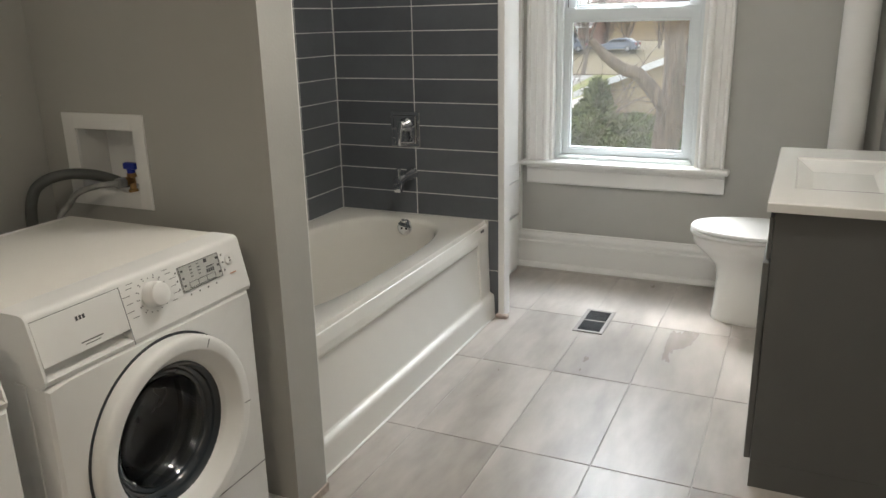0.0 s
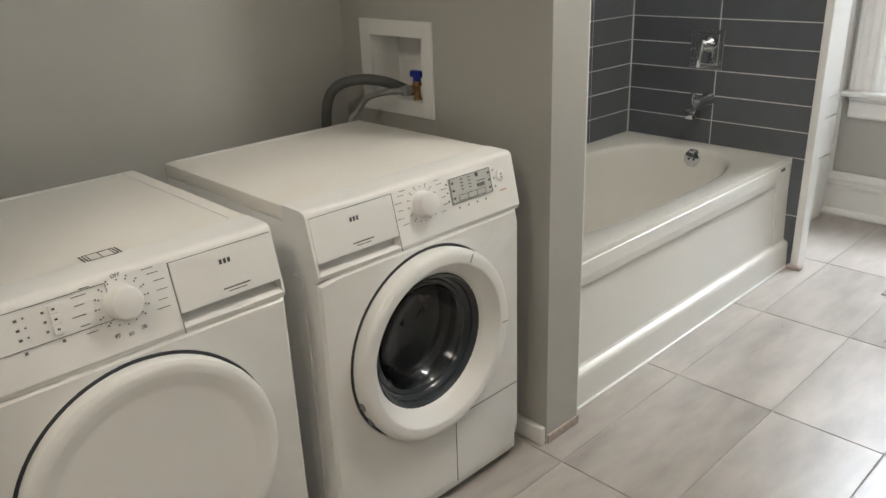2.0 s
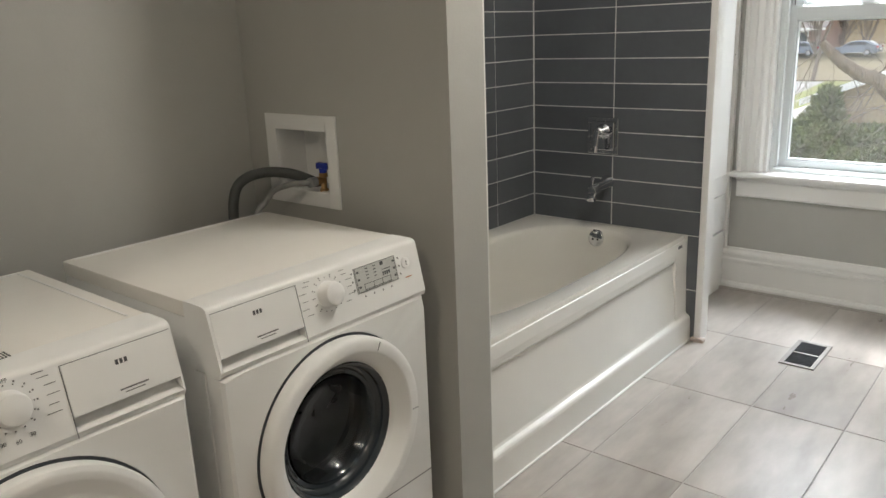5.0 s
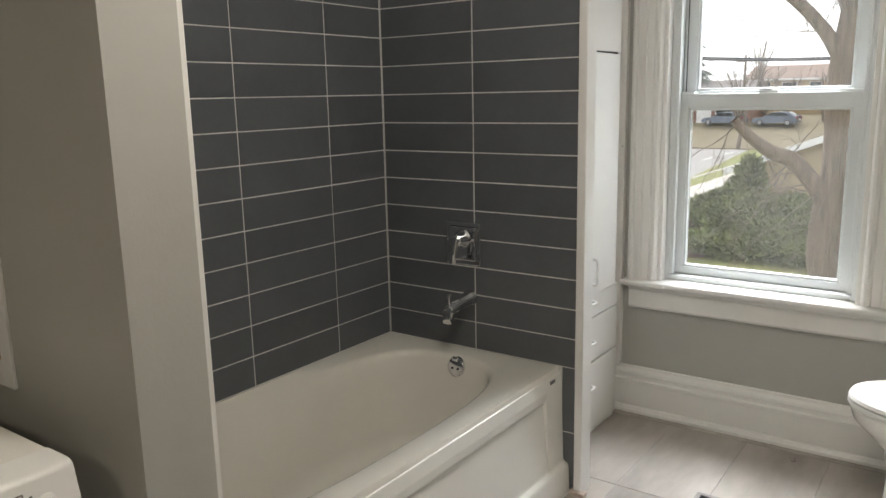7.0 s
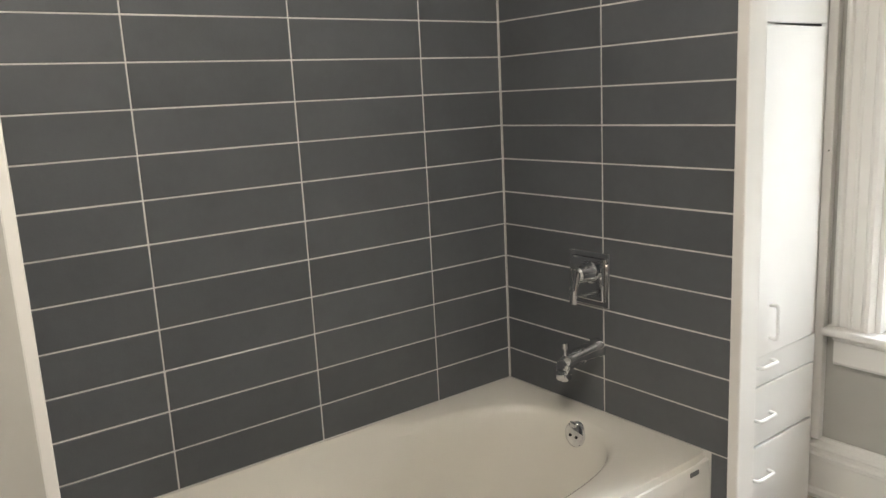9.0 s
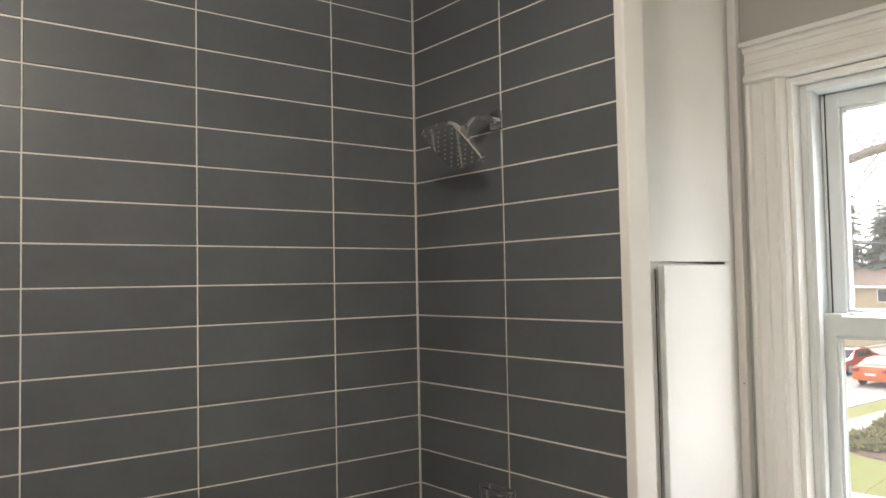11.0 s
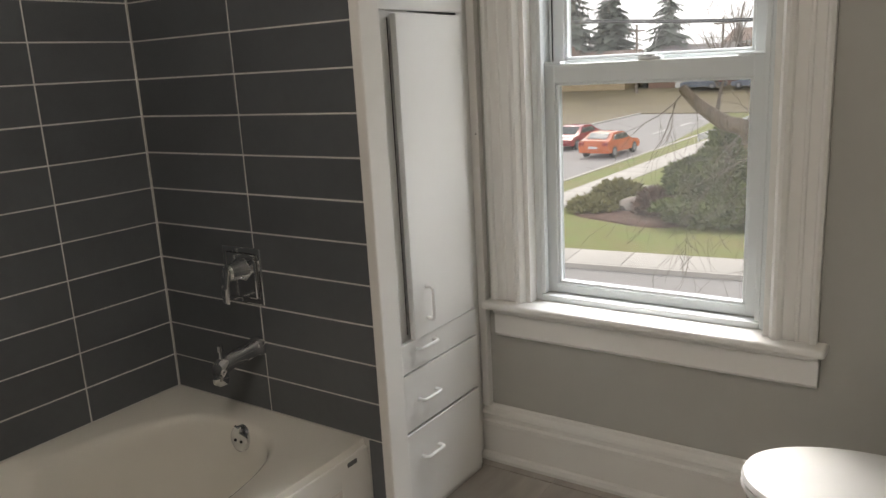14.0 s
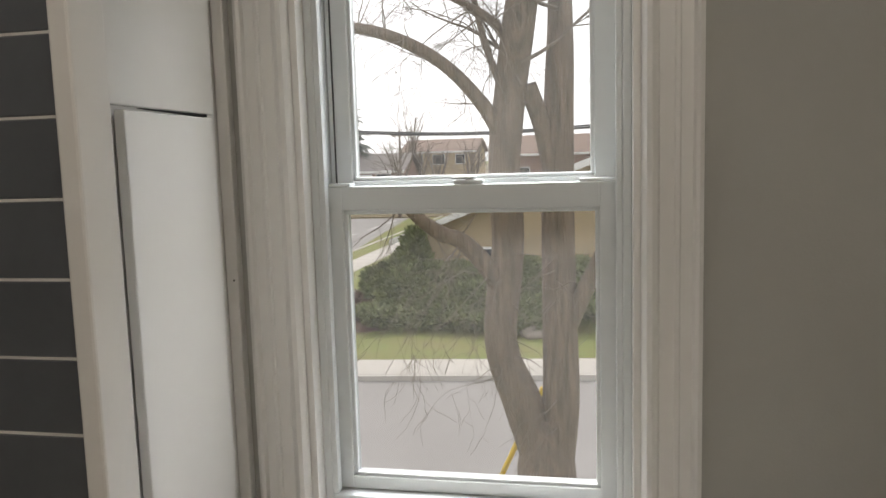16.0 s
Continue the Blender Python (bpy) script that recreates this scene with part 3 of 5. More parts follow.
structure(box("trim_tub_caulk", 0.802, 0.811, -1.50, -0.01, 0.0, 0.005, M_TRIM, 0.002), "white caulk line along the foot of the tub")

# ---- shower fittings ----
def shower_head():
    sh = thing("wall_shower", "square chrome shower head on a short wall arm", "shower head", (0.395, 0.0, 1.951))
    parts = []
    bm = bmesh.new()
    add_box(bm, 0.368, 0.422, -0.010, 0.0, 1.924, 1.978, 0.006)
    parts.append(finish("flange", bm, M_CHROME, smooth=True))
    parts.append(tube("arm", [(0.395, -0.005, 1.951), (0.393, -0.05, 1.955), (0.390, -0.085, 1.945), (0.388, -0.115, 1.915)], 0.011, M_CHROME, k=14))
    bm = bmesh.new()
    add_lathe(bm, [(0.0, 0.014), (-0.012, 0.018), (-0.026, 0.016), (-0.034, 0.020), (-0.044, 0.026)], "z", (0, 0, 0), 20)
    # square flared body
    def sq(h, z, n=5.0):
        return [Vector((h * math.copysign(abs(math.cos(t)) ** (2 / n), math.cos(t)), h * math.copysign(abs(math.sin(t)) ** (2 / n), math.sin(t)), z)) for t in (2 * math.pi * i / 40 for i in range(40))]
    add_rings(bm, [sq(0.024, -0.040), sq(0.045, -0.050), sq(0.070, -0.058), sq(0.076, -0.062), sq(0.076, -0.072), sq(0.073, -0.075)], cap0=True, cap1=True)
    m = pose(0.388, -0.112, 1.920, -40, 0, 0)
    bmesh.ops.transform(bm, matrix=m, verts=bm.verts)
    parts.append(finish("head", bm, M_CHROME, smooth=True))
    bm = bmesh.new()
    for i in range(-4, 5):
        for j in range(-4, 5):
            if (i + j) % 2 == 0:
                add_lathe(bm, [(-0.074, 0.0032), (-0.0780, 0.0026), (-0.0780, 0.0)], "z", (i * 0.0145, j * 0.0145, 0), 7)
    bmesh.ops.transform(bm, matrix=m, verts=bm.verts)
    parts.append(tagged(finish("nozzle", bm, M_NOZZLE), "small grey rubber spray nozzles", kind="stuff"))
    adopt(sh, *parts)
shower_head()

def tub_valve():
    v = thing("shower_valve", "chrome single-lever shower valve on a square plate", "valve", (0.368, 0, 0.866))
    parts = []
    bm = bmesh.new()
    add_box(bm, 0.288, 0.438, -0.006, 0.0, 0.780, 0.940, 0.0030)
    add_box(bm, 0.304, 0.422, -0.013, -0.005, 0.796, 0.924, 0.0055)
    parts.append(finish("plate", bm, M_CHROME))
    bm = bmesh.new()
    add_lathe(bm, [(0.0, 0.036), (-0.014, 0.034), (-0.030, 0.026), (-0.060, 0.024), (-0.066, 0.018), (-0.066, 0.0)], "y", (0.368, 0, 0.880), 28)
    parts.append(finish("hub", bm, M_CHROME, smooth=True))
    bm = bmesh.new()
    rings = []
    for f in (0, 0.2, 0.45, 0.7, 0.9, 1.0):
        c = Vector((0.366 - 0.006 * f, -0.058 - 0.014 * math.sin(f * 2.2), 0.893 - 0.098 * f))
        w, h = 0.018 - 0.005 * f, 0.011 - 0.006 * f
        rings.append([c + Vector((w * math.cos(a), -h * math.sin(a), 0)) for a in (2 * math.pi * i / 14 for i in range(14))])
    add_rings(bm, rings, cap0=True, cap1=True)
    parts.append(finish("lever", bm, M_CHROME, smooth=True))
    adopt(v, *parts)
tub_valve()

def tub_spout():
    s = thing("tub_spout", "chrome bathtub spout with pull-up diverter knob", "spout", (0.389, 0, 0.655))
    bm = bmesh.new()
    rings = []
    for y_, z_, w, h in ((0.0, 0.655, 0.030, 0.030), (-0.012, 0.655, 0.030, 0.030), (-0.02, 0.655, 0.025, 0.026), (-0.06, 0.650, 0.024, 0.025), (-0.10, 0.649, 0.024, 0.024), (-0.135, 0.641, 0.024, 0.026), (-0.150, 0.630, 0.023, 0.028), (-0.152, 0.622, 0.021, 0.024)):
        rings.append([Vector((0.389 + w * math.cos(a), y_, z_ + h * math.sin(a))) for a in (2 * math.pi * i / 20 for i in range(20))])
    add_rings(bm, rings, cap0=True, cap1=True)
    a = finish("body", bm, M_CHROME, smooth=True)
    bm = bmesh.new()
    add_lathe(bm, [(0.655, 0.005), (0.682, 0.005), (0.685, 0.010), (0.700, 0.009), (0.702, 0.0)], "z", (0.389, -0.135, 0), 16)
    b = finish("diverter_knob", bm, M_CHROME, smooth=True)
    c = box("outlet", 0.371, 0.407, -0.160, -0.126, 0.592, 0.626, M_CHROME, 0.008)
    adopt(s, a, b, c)
tub_spout()

# ---- washer and dryer ----
def text_mesh(body, size, material, m):
    cu = bpy.data.curves.new("lettering", "FONT")
    cu.body, cu.size, cu.extrude, cu.align_x, cu.align_y = body, size, 0.0002, "CENTER", "CENTER"
    tmp = bpy.data.objects.new("lettering", cu)
    scene.collection.objects.link(tmp)
    bpy.context.view_layer.update()
    me = bpy.data.meshes.new_from_object(tmp.evaluated_get(bpy.context.evaluated_depsgraph_get()))
    bpy.data.objects.remove(tmp)
    me.materials.clear()
    me.materials.append(material)
    ob = new("lettering", me)
    ob.matrix_world = m
    return ob

def panel_pose(y, z, top, lean):
    """A pose on the leaning control panel: local x runs along +y, local y up the panel, local z out of it."""
    h = 0.855 - z
    return Matrix(((0, -math.sin(lean), math.cos(lean), top + h * math.tan(lean)), (1, 0, 0, y), (0, math.cos(lean), math.sin(lean), z), (0, 0, 0, 1)))

def bars(rows, m, material, name="printed_marks"):
    """Flat printed strokes: (x, y, width, height) in the panel's plane."""
    bm = bmesh.new()
    for x, y, w, h in rows:
        add_box(bm, x - w / 2, x + w / 2, y - h / 2, y + h / 2, 0.0, 0.0006)
    bmesh.ops.transform(bm, matrix=m, verts=bm.verts)
    return tagged(finish(name, bm, material), kind="stuff")

def outline_rows(x0, x1, y0, y1, t=0.0011):
    return [((x0 + x1) / 2, y0, x1 - x0, t), ((x0 + x1) / 2, y1, x1 - x0, t), (x0, (y0 + y1) / 2, t, y1 - y0), (x1, (y0 + y1) / 2, t, y1 - y0)]

def appliance(name, label, y0, y1, washer):
    XB, XF, TOP = 0.222, 0.820, 0.85
    LEAN = radians(13)
    yc = (y0 + y1) / 2
    ap = thing(name, label, "washing machine" if washer else "tumble dryer", ((XB + XF) / 2, yc, 0), "laundry machines")
    parts = []
    # body in four walls so that the drum opening stays open
    bm = bmesh.new()
    if washer:
        front = XF - 0.012
        for ya in (y0 + 0.002, y1 - 0.022):
            add_box(bm, XB, front, ya, ya + 0.020, 0.025, 0.722, 0.004)
            add_box(bm, XB, XF - 0.055, ya, ya + 0.020, 0.715, 0.815)
        add_box(bm, XB, XB + 0.02, y0 + 0.02, y1 - 0.02, 0.025, 0.815)
        add_box(bm, XB, front, y0 + 0.02, y1 - 0.02, 0.025, 0.045)
    else:
        add_box(bm, XB, XF - 0.012, y0 + 0.002, y1 - 0.002, 0.025, 0.722, 0.006)
        add_box(bm, XB, XF - 0.055, y0 + 0.002, y1 - 0.002, 0.715, 0.815)
    parts.append(tagged(finish("body", bm, M_ENAMEL), "white enamelled steel cabinet"))
    # soft creases pressed into the sides
    bm = bmesh.new()
    add_box(bm, 0.735, 0.765, y0 - 0.001, y0 + 0.004, 0.05, 0.71, 0.002)
    parts.append(finish("crease", bm, M_ENAMEL))
    # lower front panel with a round hole
    R, RC, zc = 0.228, 0.206, 0.472
    dy = yc - 0.009 if washer else yc + 0.010
    bm = bmesh.new()
    K = 64
    def sqring(x, inset=0.0):
        out = []
        for i in range(K):
            t = 2 * math.pi * i / K
            c, s = math.cos(t), math.sin(t)
            f = min(((y1 - inset - dy) / c if c > 1e-6 else 9e9), ((y0 + inset - dy) / c if c < -1e-6 else 9e9), ((0.714 - inset - zc) / s if s > 1e-6 else 9e9), ((0.05 + inset - zc) / s if s < -1e-6 else 9e9))
            out.append(Vector((x, dy + c * f, zc + s * f)))
        return out
    def circ(x, r):
        return [Vector((x, dy + r * math.cos(2 * math.pi * i / K), zc + r * math.sin(2 * math.pi * i / K))) for i in range(K)]
    add_rings(bm, [sqring(XF - 0.03), sqring(XF - 0.006), sqring(XF, 0.007), circ(XF, R + 0.0025), circ(XF - 0.010, R + 0.002), circ(XF - 0.012, RC - 0.03)], cap1=not washer)
    parts.append(finish("front_panel", bm, M_ENAMEL, smooth=True))
    bm = bmesh.new()
    add_box(bm, XB + 0.06, XF - 0.035, y0 + 0.03, y1 - 0.03, 0.0, 0.028)
    parts.append(finish("plinth", bm, M_RUBBER))
    # control panel: leaning front
    bm = bmesh.new()
    PZ0 = 0.714
    xt, xb = XF - 0.028, XF - 0.028 + (TOP - 0.007 - PZ0) * math.tan(LEAN)
    crest = [(XF - 0.10, TOP), (xt - 0.014, TOP), (xt - 0.004, TOP - 0.002), (xt + 0.0015, TOP - 0.006), (xt + 0.0037, TOP - 0.011)]
    foot = [(xb, PZ0 + 0.010), (xb - 0.003, PZ0 + 0.004), (XF - 0.002, PZ0), (XF - 0.10, PZ0)]
    xg = xt + (TOP - 0.007 - 0.748) * math.tan(LEAN)
    grip = [(xg, 0.750), (xg - 0.003, 0.747), (xg - 0.024, 0.746), (xg - 0.023, 0.739), (xg - 0.012, 0.729), (xb - 0.003, PZ0 + 0.012)]
    da, db = (y0 + 0.006, y0 + 0.211) if washer else (y1 - 0.198, y1 - 0.004)
    for ya, yb, outline in ((y0, da, crest + foot), (da, db, crest + grip + foot), (db, y1, crest + foot)):
        add_prism(bm, outline, "y", ya, yb)
    parts.append(finish("control_panel", bm, M_PLASTIC, smooth=True))
    # top board with raised rim
    bm = bmesh.new()
    add_box(bm, XB, XF - 0.10, y0 - 0.001, y1 + 0.001, 0.815, TOP, 0.006)
    parts.append(finish("top", bm, M_WTOP, smooth=True))
    bm = bmesh.new()
    if washer:
        add_box(bm, XB + 0.012, XB + 0.018, y0 + 0.02, y1 - 0.02, TOP - 0.001, TOP + 0.002)
    else:
        for a, b, c, d in ((XB + 0.02, XF - 0.11, y0 + 0.030, y0 + 0.034), (XB + 0.02, XF - 0.11, y1 - 0.034, y1 - 0.030), (XB + 0.02, XB + 0.024, y0 + 0.03, y1 - 0.03)):
            add_box(bm, a, b, c, d, TOP - 0.001, TOP + 0.002)
    parts.append(finish("rim", bm, M_PLASTIC))
    P = lambda y, z: panel_pose(y, z, xt, LEAN)
    G = lambda off: Matrix.Translation((off * math.cos(LEAN), 0, off * math.sin(LEAN)))
    # drawer front above its grip
    dm = P((da + db) / 2, 0.790)
    bm = bmesh.new()
    w = db - da
    add_box(bm, -w / 2, w / 2, -0.042, 0.046, -0.004, 0.0015, 0.0012)
    bmesh.ops.transform(bm, matrix=dm, verts=bm.verts)
    parts.append(finish("drawer_front", bm, M_PLASTIC))
    bm = bmesh.new()
    add_box(bm, -w / 2, w / 2, 0.0463, 0.0475, 0.0, 0.0009)
    if washer:
        add_box(bm, w / 2 + 0.0004, w / 2 + 0.0018, -0.076, 0.0475, 0.0, 0.0009)
    else:
        add_box(bm, -w / 2 - 0.0018, -w / 2 - 0.0004, -0.076, 0.0475, 0.0, 0.0009)
    bmesh.ops.transform(bm, matrix=dm, verts=bm.verts)
    parts.append(finish("seam", bm, M_SIDE))
    # maker's mark and model line as plain strokes
    parts.append(bars([(-0.008, 0.022, 0.0052, 0.0085), (0.0, 0.022, 0.0052, 0.0085), (0.008, 0.022, 0.0052, 0.0085)], dm @ pose(0, 0, 0.0015), M_PRINT))
    parts.append(bars([(0.012, -0.026, 0.052, 0.0026), (0.012, -0.032, 0.036, 0.0016)], dm @ pose(0, 0, 0.0015), M_PRINTL))
    # dial
    ky = (y0 + 0.291) if washer else (yc + 0.017)
    km = P(ky, 0.796 if washer else 0.799)
    bm = bmesh.new()
    add_lathe(bm, [(0.0, 0.029), (0.004, 0.0285), (0.006, 0.0275), (0.022, 0.0262), (0.027, 0.0245), (0.029, 0.021), (0.0295, 0.0)], "z", (0, 0, 0), 36)
    bmesh.ops.transform(bm, matrix=km, verts=bm.verts)
    parts.append(finish("dial", bm, M_PLASTIC, smooth=True))
    rows, thin = [], []
    rng = random.Random(7 if washer else 8)
    for i in range(16):
        a = radians(90 + 22.5 * i)
        cx_, cy_ = math.cos(a), math.sin(a)
        rows.append((0.037 * cx_, 0.037 * cy_, 0.0022, 0.0022))
        if abs(cx_) > 0.3 and cy_ > -0.85:
            ln = rng.uniform(0.020, 0.034)
            thin.append(((0.052 + ln / 2) * math.copysign(1, cx_) if abs(cx_) > 0.8 else math.copysign(0.030 + ln / 2, cx_) + 0.02 * cx_, 0.043 * cy_, ln * 0.7, 0.0011))
            rows.append((0.042 * cx_, 0.042 * cy_, 0.0026, 0.0026))
    parts.append(bars(rows, km @ pose(0, 0, 0.0005), M_PRINTL))
    parts.append(bars(thin, km @ pose(0, 0, 0.0005), M_PRINTL))
    if washer:
        parts.append(tagged(box("display", 0, 1, 0, 1, 0, 1, M_LCD, 0), "grey display with dark segments"))
        parts[-1].matrix_world = P(y0 + 0.440, 0.801) @ Matrix.Translation((-0.066, -0.030, -0.002)) @ Matrix.Diagonal((0.132, 0.058, 0.004, 1))
        lm = P(y0 + 0.440, 0.801) @ pose(0, 0, 0.0022) @ Matrix.Diagonal((0.94, 0.94, 1, 1))
        rows = [(-0.060, v, 0.007, 0.005) for v in (-0.018, 0.0, 0.018)] + [(0.062, v, 0.007, 0.005) for v in (-0.018, 0.0, 0.018)]
        rows += [(-0.030 + 0.026 * c, 0.022 - 0.008 * r, 0.008, 0.0022) for c in range(2) for r in range(4)]
        rows += [(0.022, 0.022, 0.010, 0.009), (0.034, 0.006, 0.028, 0.0018)]
        rows += [(0.022 + 0.007 * i, -0.004, 0.0045, 0.009) for i in range(4)]
        parts.append(bars(rows, lm, M_PRINT))
        parts.append(bars(outline_rows(-0.045, 0.045, -0.027, -0.014) + [(-0.015, -0.0205, 0.001, 0.012), (0.015, -0.0205, 0.001, 0.012)] + outline_rows(-0.068, 0.068, -0.030, 0.029), lm, M_PRINT))
        parts.append(bars([(-0.05 + 0.03 * i, -0.042, 0.004, 0.004) for i in range(4)] + [(-0.080, v, 0.004, 0.004) for v in (-0.02, 0, 0.02)] + [(0.080, v, 0.004, 0.004) for v in (-0.02, 0, 0.02)], lm, M_PRINTL))
        parts.append(bars([(0.105, -0.034, 0.022, 0.0024)], lm, M_PRINTR))
        bpos = P(y1 - 0.050, 0.803)
    else:
        lm = P(y0 + 0.215, 0.806) @ pose(0, 0, 0.0008)
        parts.append(bars(outline_rows(-0.180, 0.085, -0.030, 0.030, 0.0010), lm, M_PRINTL))
        rows = []
        for c in (-0.112, -0.050):
            for r in (0.015, 0.0, -0.015):
                rows += [(c, r, 0.0050, 0.0040), (c + 0.011, r + 0.001, 0.0028, 0.0028)]
        rows += [(-0.012, v, 0.0042, 0.0036) for v in (0.015, 0.0, -0.015)] + [(-0.048, -0.036, 0.0045, 0.0045), (0.006, -0.036, 0.0045, 0.0045)]
        parts.append(bars(rows, lm, M_PRINTL))
        parts.append(bars([(-0.155, -0.036, 0.026, 0.0018)], lm, M_PRINTR))
        bm = bmesh.new()
        for r in (0.016, 0.0, -0.016):
            add_box(bm, -0.004, 0.010, r - 0.0076, r + 0.0076, 0.0, 0.003, 0.001)
        bmesh.ops.transform(bm, matrix=lm, verts=bm.verts)
        parts.append(finish("option_button", bm, M_PLASTIC))
        parts.append(bars([(0.003, r, 0.0042, 0.003) for r in (0.016, 0.0, -0.016)], lm @ pose(0, 0, 0.003), M_PRINT))
        bpos = P(y0 + 0.060, 0.808)
        parts.append(text_mesh("OFF", 0.009, M_PRINTL, km @ pose(0, 0.044, 0.001)))
        for s_, dx_, dy_ in (("90", -0.022, -0.050), ("60", 0.0, -0.054), ("30", 0.022, -0.050)):
            parts.append(text_mesh(s_, 0.009, M_PRINTL, km @ pose(dx_, dy_, 0.001)))
        # emblem printed on the top
        parts.append(bars([(dx_, 0, t_, 0.030) for dx_, t_ in ((-0.030, 0.003), (-0.025, 0.002), (-0.020, 0.0015), (0.0, 0.0015), (0.020, 0.0015), (0.025, 0.002), (0.030, 0.003))] + [(0, 0.015, 0.05, 0.0015), (0, -0.015, 0.05, 0.0015)],
                          Matrix.Translation((0.71, yc + 0.03, TOP + 0.0005)) @ pose(0, 0, 0, 0, 0, 90), M_PRINT))
    bm = bmesh.new()
    add_lathe(bm, [(0.0, 0.0135), (0.003, 0.0130), (0.004, 0.011), (0.004, 0.0)], "z", (0, 0, 0), 24)
    bmesh.ops.transform(bm, matrix=bpos, verts=bm.verts)
    parts.append(finish("start_button", bm, M_PLASTIC, smooth=True))
    parts.append(bars([(0.0, 0.003, 0.004, 0.004), (-0.0015, -0.004, 0.001, 0.004), (0.0015, -0.004, 0.001, 0.004)], bpos @ pose(0, 0, 0.0042), M_PRINT))
    # dark ring painting the shade in the joint around the door, and the door
    bm = bmesh.new()
    add_lathe(bm, [(XF - 0.006, R + 0.0015), (XF + 0.0006, R + 0.0015), (XF + 0.0006, R - 0.02)], "x", (0, dy, zc), 64, cap=False)
    parts.append(finish("door_gap", bm, M_RUBBER))
    if washer:
        bm = bmesh.new()
        add_lathe(bm, [(XF + 0.001, R - 0.004), (XF + 0.024, R - 0.002), (XF + 0.031, R - 0.004), (XF + 0.036, R - 0.010), (XF + 0.0375, R - 0.015), (XF + 0.038, R - 0.019), (XF + 0.038, 0.196), (XF + 0.0375, 0.194), (XF + 0.036, 0.192), (XF + 0.034, 0.190), (XF + 0.008, 0.168), (XF + 0.005, 0.165), (XF - 0.006, 0.161)], "x", (0, dy, zc), 72, cap=False)
        parts.append(tagged(finish("door_ring", bm, M_PLASTIC, smooth=True), "white round door ring"))
        # seams and hinge slots of the ring
        bm = bmesh.new()
        for a in (62, -4):
            ca, sa = math.cos(radians(a)), math.sin(radians(a))
            m = Matrix(((1, 0, 0, XF + 0.0385), (0, ca, -sa, dy), (0, sa, ca, zc), (0, 0, 0, 1)))
            add_box(bm, -0.0012, 0.0004, 0.198, 0.218, -0.0008, 0.0008, m=m)
            parts.append(finish("door_seam", bm, M_SIDE))
            bm = bmesh.new()
        for dz in (-0.060, -0.105):
            parts.append(box("hinge_slot", XF + 0.010, XF + 0.024, dy - math.sqrt(R * R - dz * dz) - 0.001, dy - math.sqrt(R * R - dz * dz) + 0.014, zc + dz - 0.007, zc + dz + 0.007, M_SIDE, 0))
        bm.free()
        bm = bmesh.new()
        add_lathe(bm, [(XF - 0.092, 0.0), (XF - 0.085, 0.085), (XF - 0.070, 0.108), (XF - 0.040, 0.122), (XF - 0.030, 0.128), (XF - 0.027, 0.125), (XF - 0.037, 0.118), (XF - 0.066, 0.104), (XF - 0.080, 0.083), (XF - 0.087, 0.0)], "x", (0, dy, zc), 56)
        bmesh.ops.remove_doubles(bm, verts=bm.verts, dist=0.0004)
        g = finish("door_glass", bm, M_DOORGLASS, smooth=True)
        g.visible_shadow = False
        parts.append(tagged(g, "dark bowl-shaped door glass"))
        bm = bmesh.new()
        add_lathe(bm, [(XF - 0.004, 0.162), (XF - 0.010, 0.158), (XF - 0.014, 0.150), (XF - 0.020, 0.148), (XF - 0.024, 0.140), (XF - 0.030, 0.137), (XF - 0.034, 0.127)], "x", (0, dy, zc), 56, cap=False)
        parts.append(tagged(finish("glass_rim", bm, M_GLASSRIM, smooth=True), "glossy blue-grey glass rim"))
        bm = bmesh.new()
        add_lathe(bm, [(XF - 0.014, 0.20), (XF - 0.03, 0.168), (XF - 0.045, 0.158), (XF - 0.052, 0.164), (XF - 0.062, 0.164), (XF - 0.070, 0.150), (XF - 0.080, 0.148), (XF - 0.088, 0.160), (XF - 0.10, 0.160), (XF - 0.11, 0.146), (XF - 0.125, 0.144), (XF - 0.13, 0.17)], "x", (0, dy, zc), 56, cap=False)
        parts.append(finish("door_seal", bm, M_RUBBER, smooth=True))
        bm = bmesh.new()
        add_lathe(bm, [(XF - 0.13, 0.17), (XF - 0.15, 0.225), (XF - 0.44, 0.225), (XF - 0.45, 0.0)], "x", (0, dy, zc), 56, cap=False)
        bmesh.ops.remove_doubles(bm, verts=bm.verts, dist=0.0004)
        for a in (20, 140, 260):
            ca, sa = math.cos(radians(a)), math.sin(radians(a))
            m = Matrix(((1, 0, 0, 0), (0, ca, -sa, dy), (0, sa, ca, zc), (0, 0, 0, 1)))
            add_box(bm, XF - 0.42, XF - 0.14, 0.175, 0.224, -0.03, 0.03, 0.012, m=m)
        parts.append(tagged(finish("drum", bm, M_DRUM, smooth=True), "dark steel wash drum"))
        bm = bmesh.new()
        add_box(bm, XF - 0.001, XF + 0.0012, y0 + 0.352, y0 + 0.354, 0.05, 0.222)
        parts.append(finish("flap_seam", bm, M_SIDE))
        parts.append(box("flap_seam", XF - 0.001, XF + 0.0012, y0 + 0.372, y1 - 0.006, 0.236, 0.238, M_SIDE, 0))
    else:
        bm = bmesh.new()
        add_lathe(bm, [(XF + 0.001, R - 0.004), (XF + 0.020, R - 0.002), (XF + 0.027, R - 0.004), (XF + 0.031, R - 0.010), (XF + 0.032, R - 0.015), (XF + 0.032, 0.204), (XF + 0.0315, 0.200), (XF + 0.0262, 0.180), (XF + 0.0255, 0.176), (XF + 0.0252, 0.17), (XF + 0.025, 0.0)], "x", (0, dy, zc), 72)
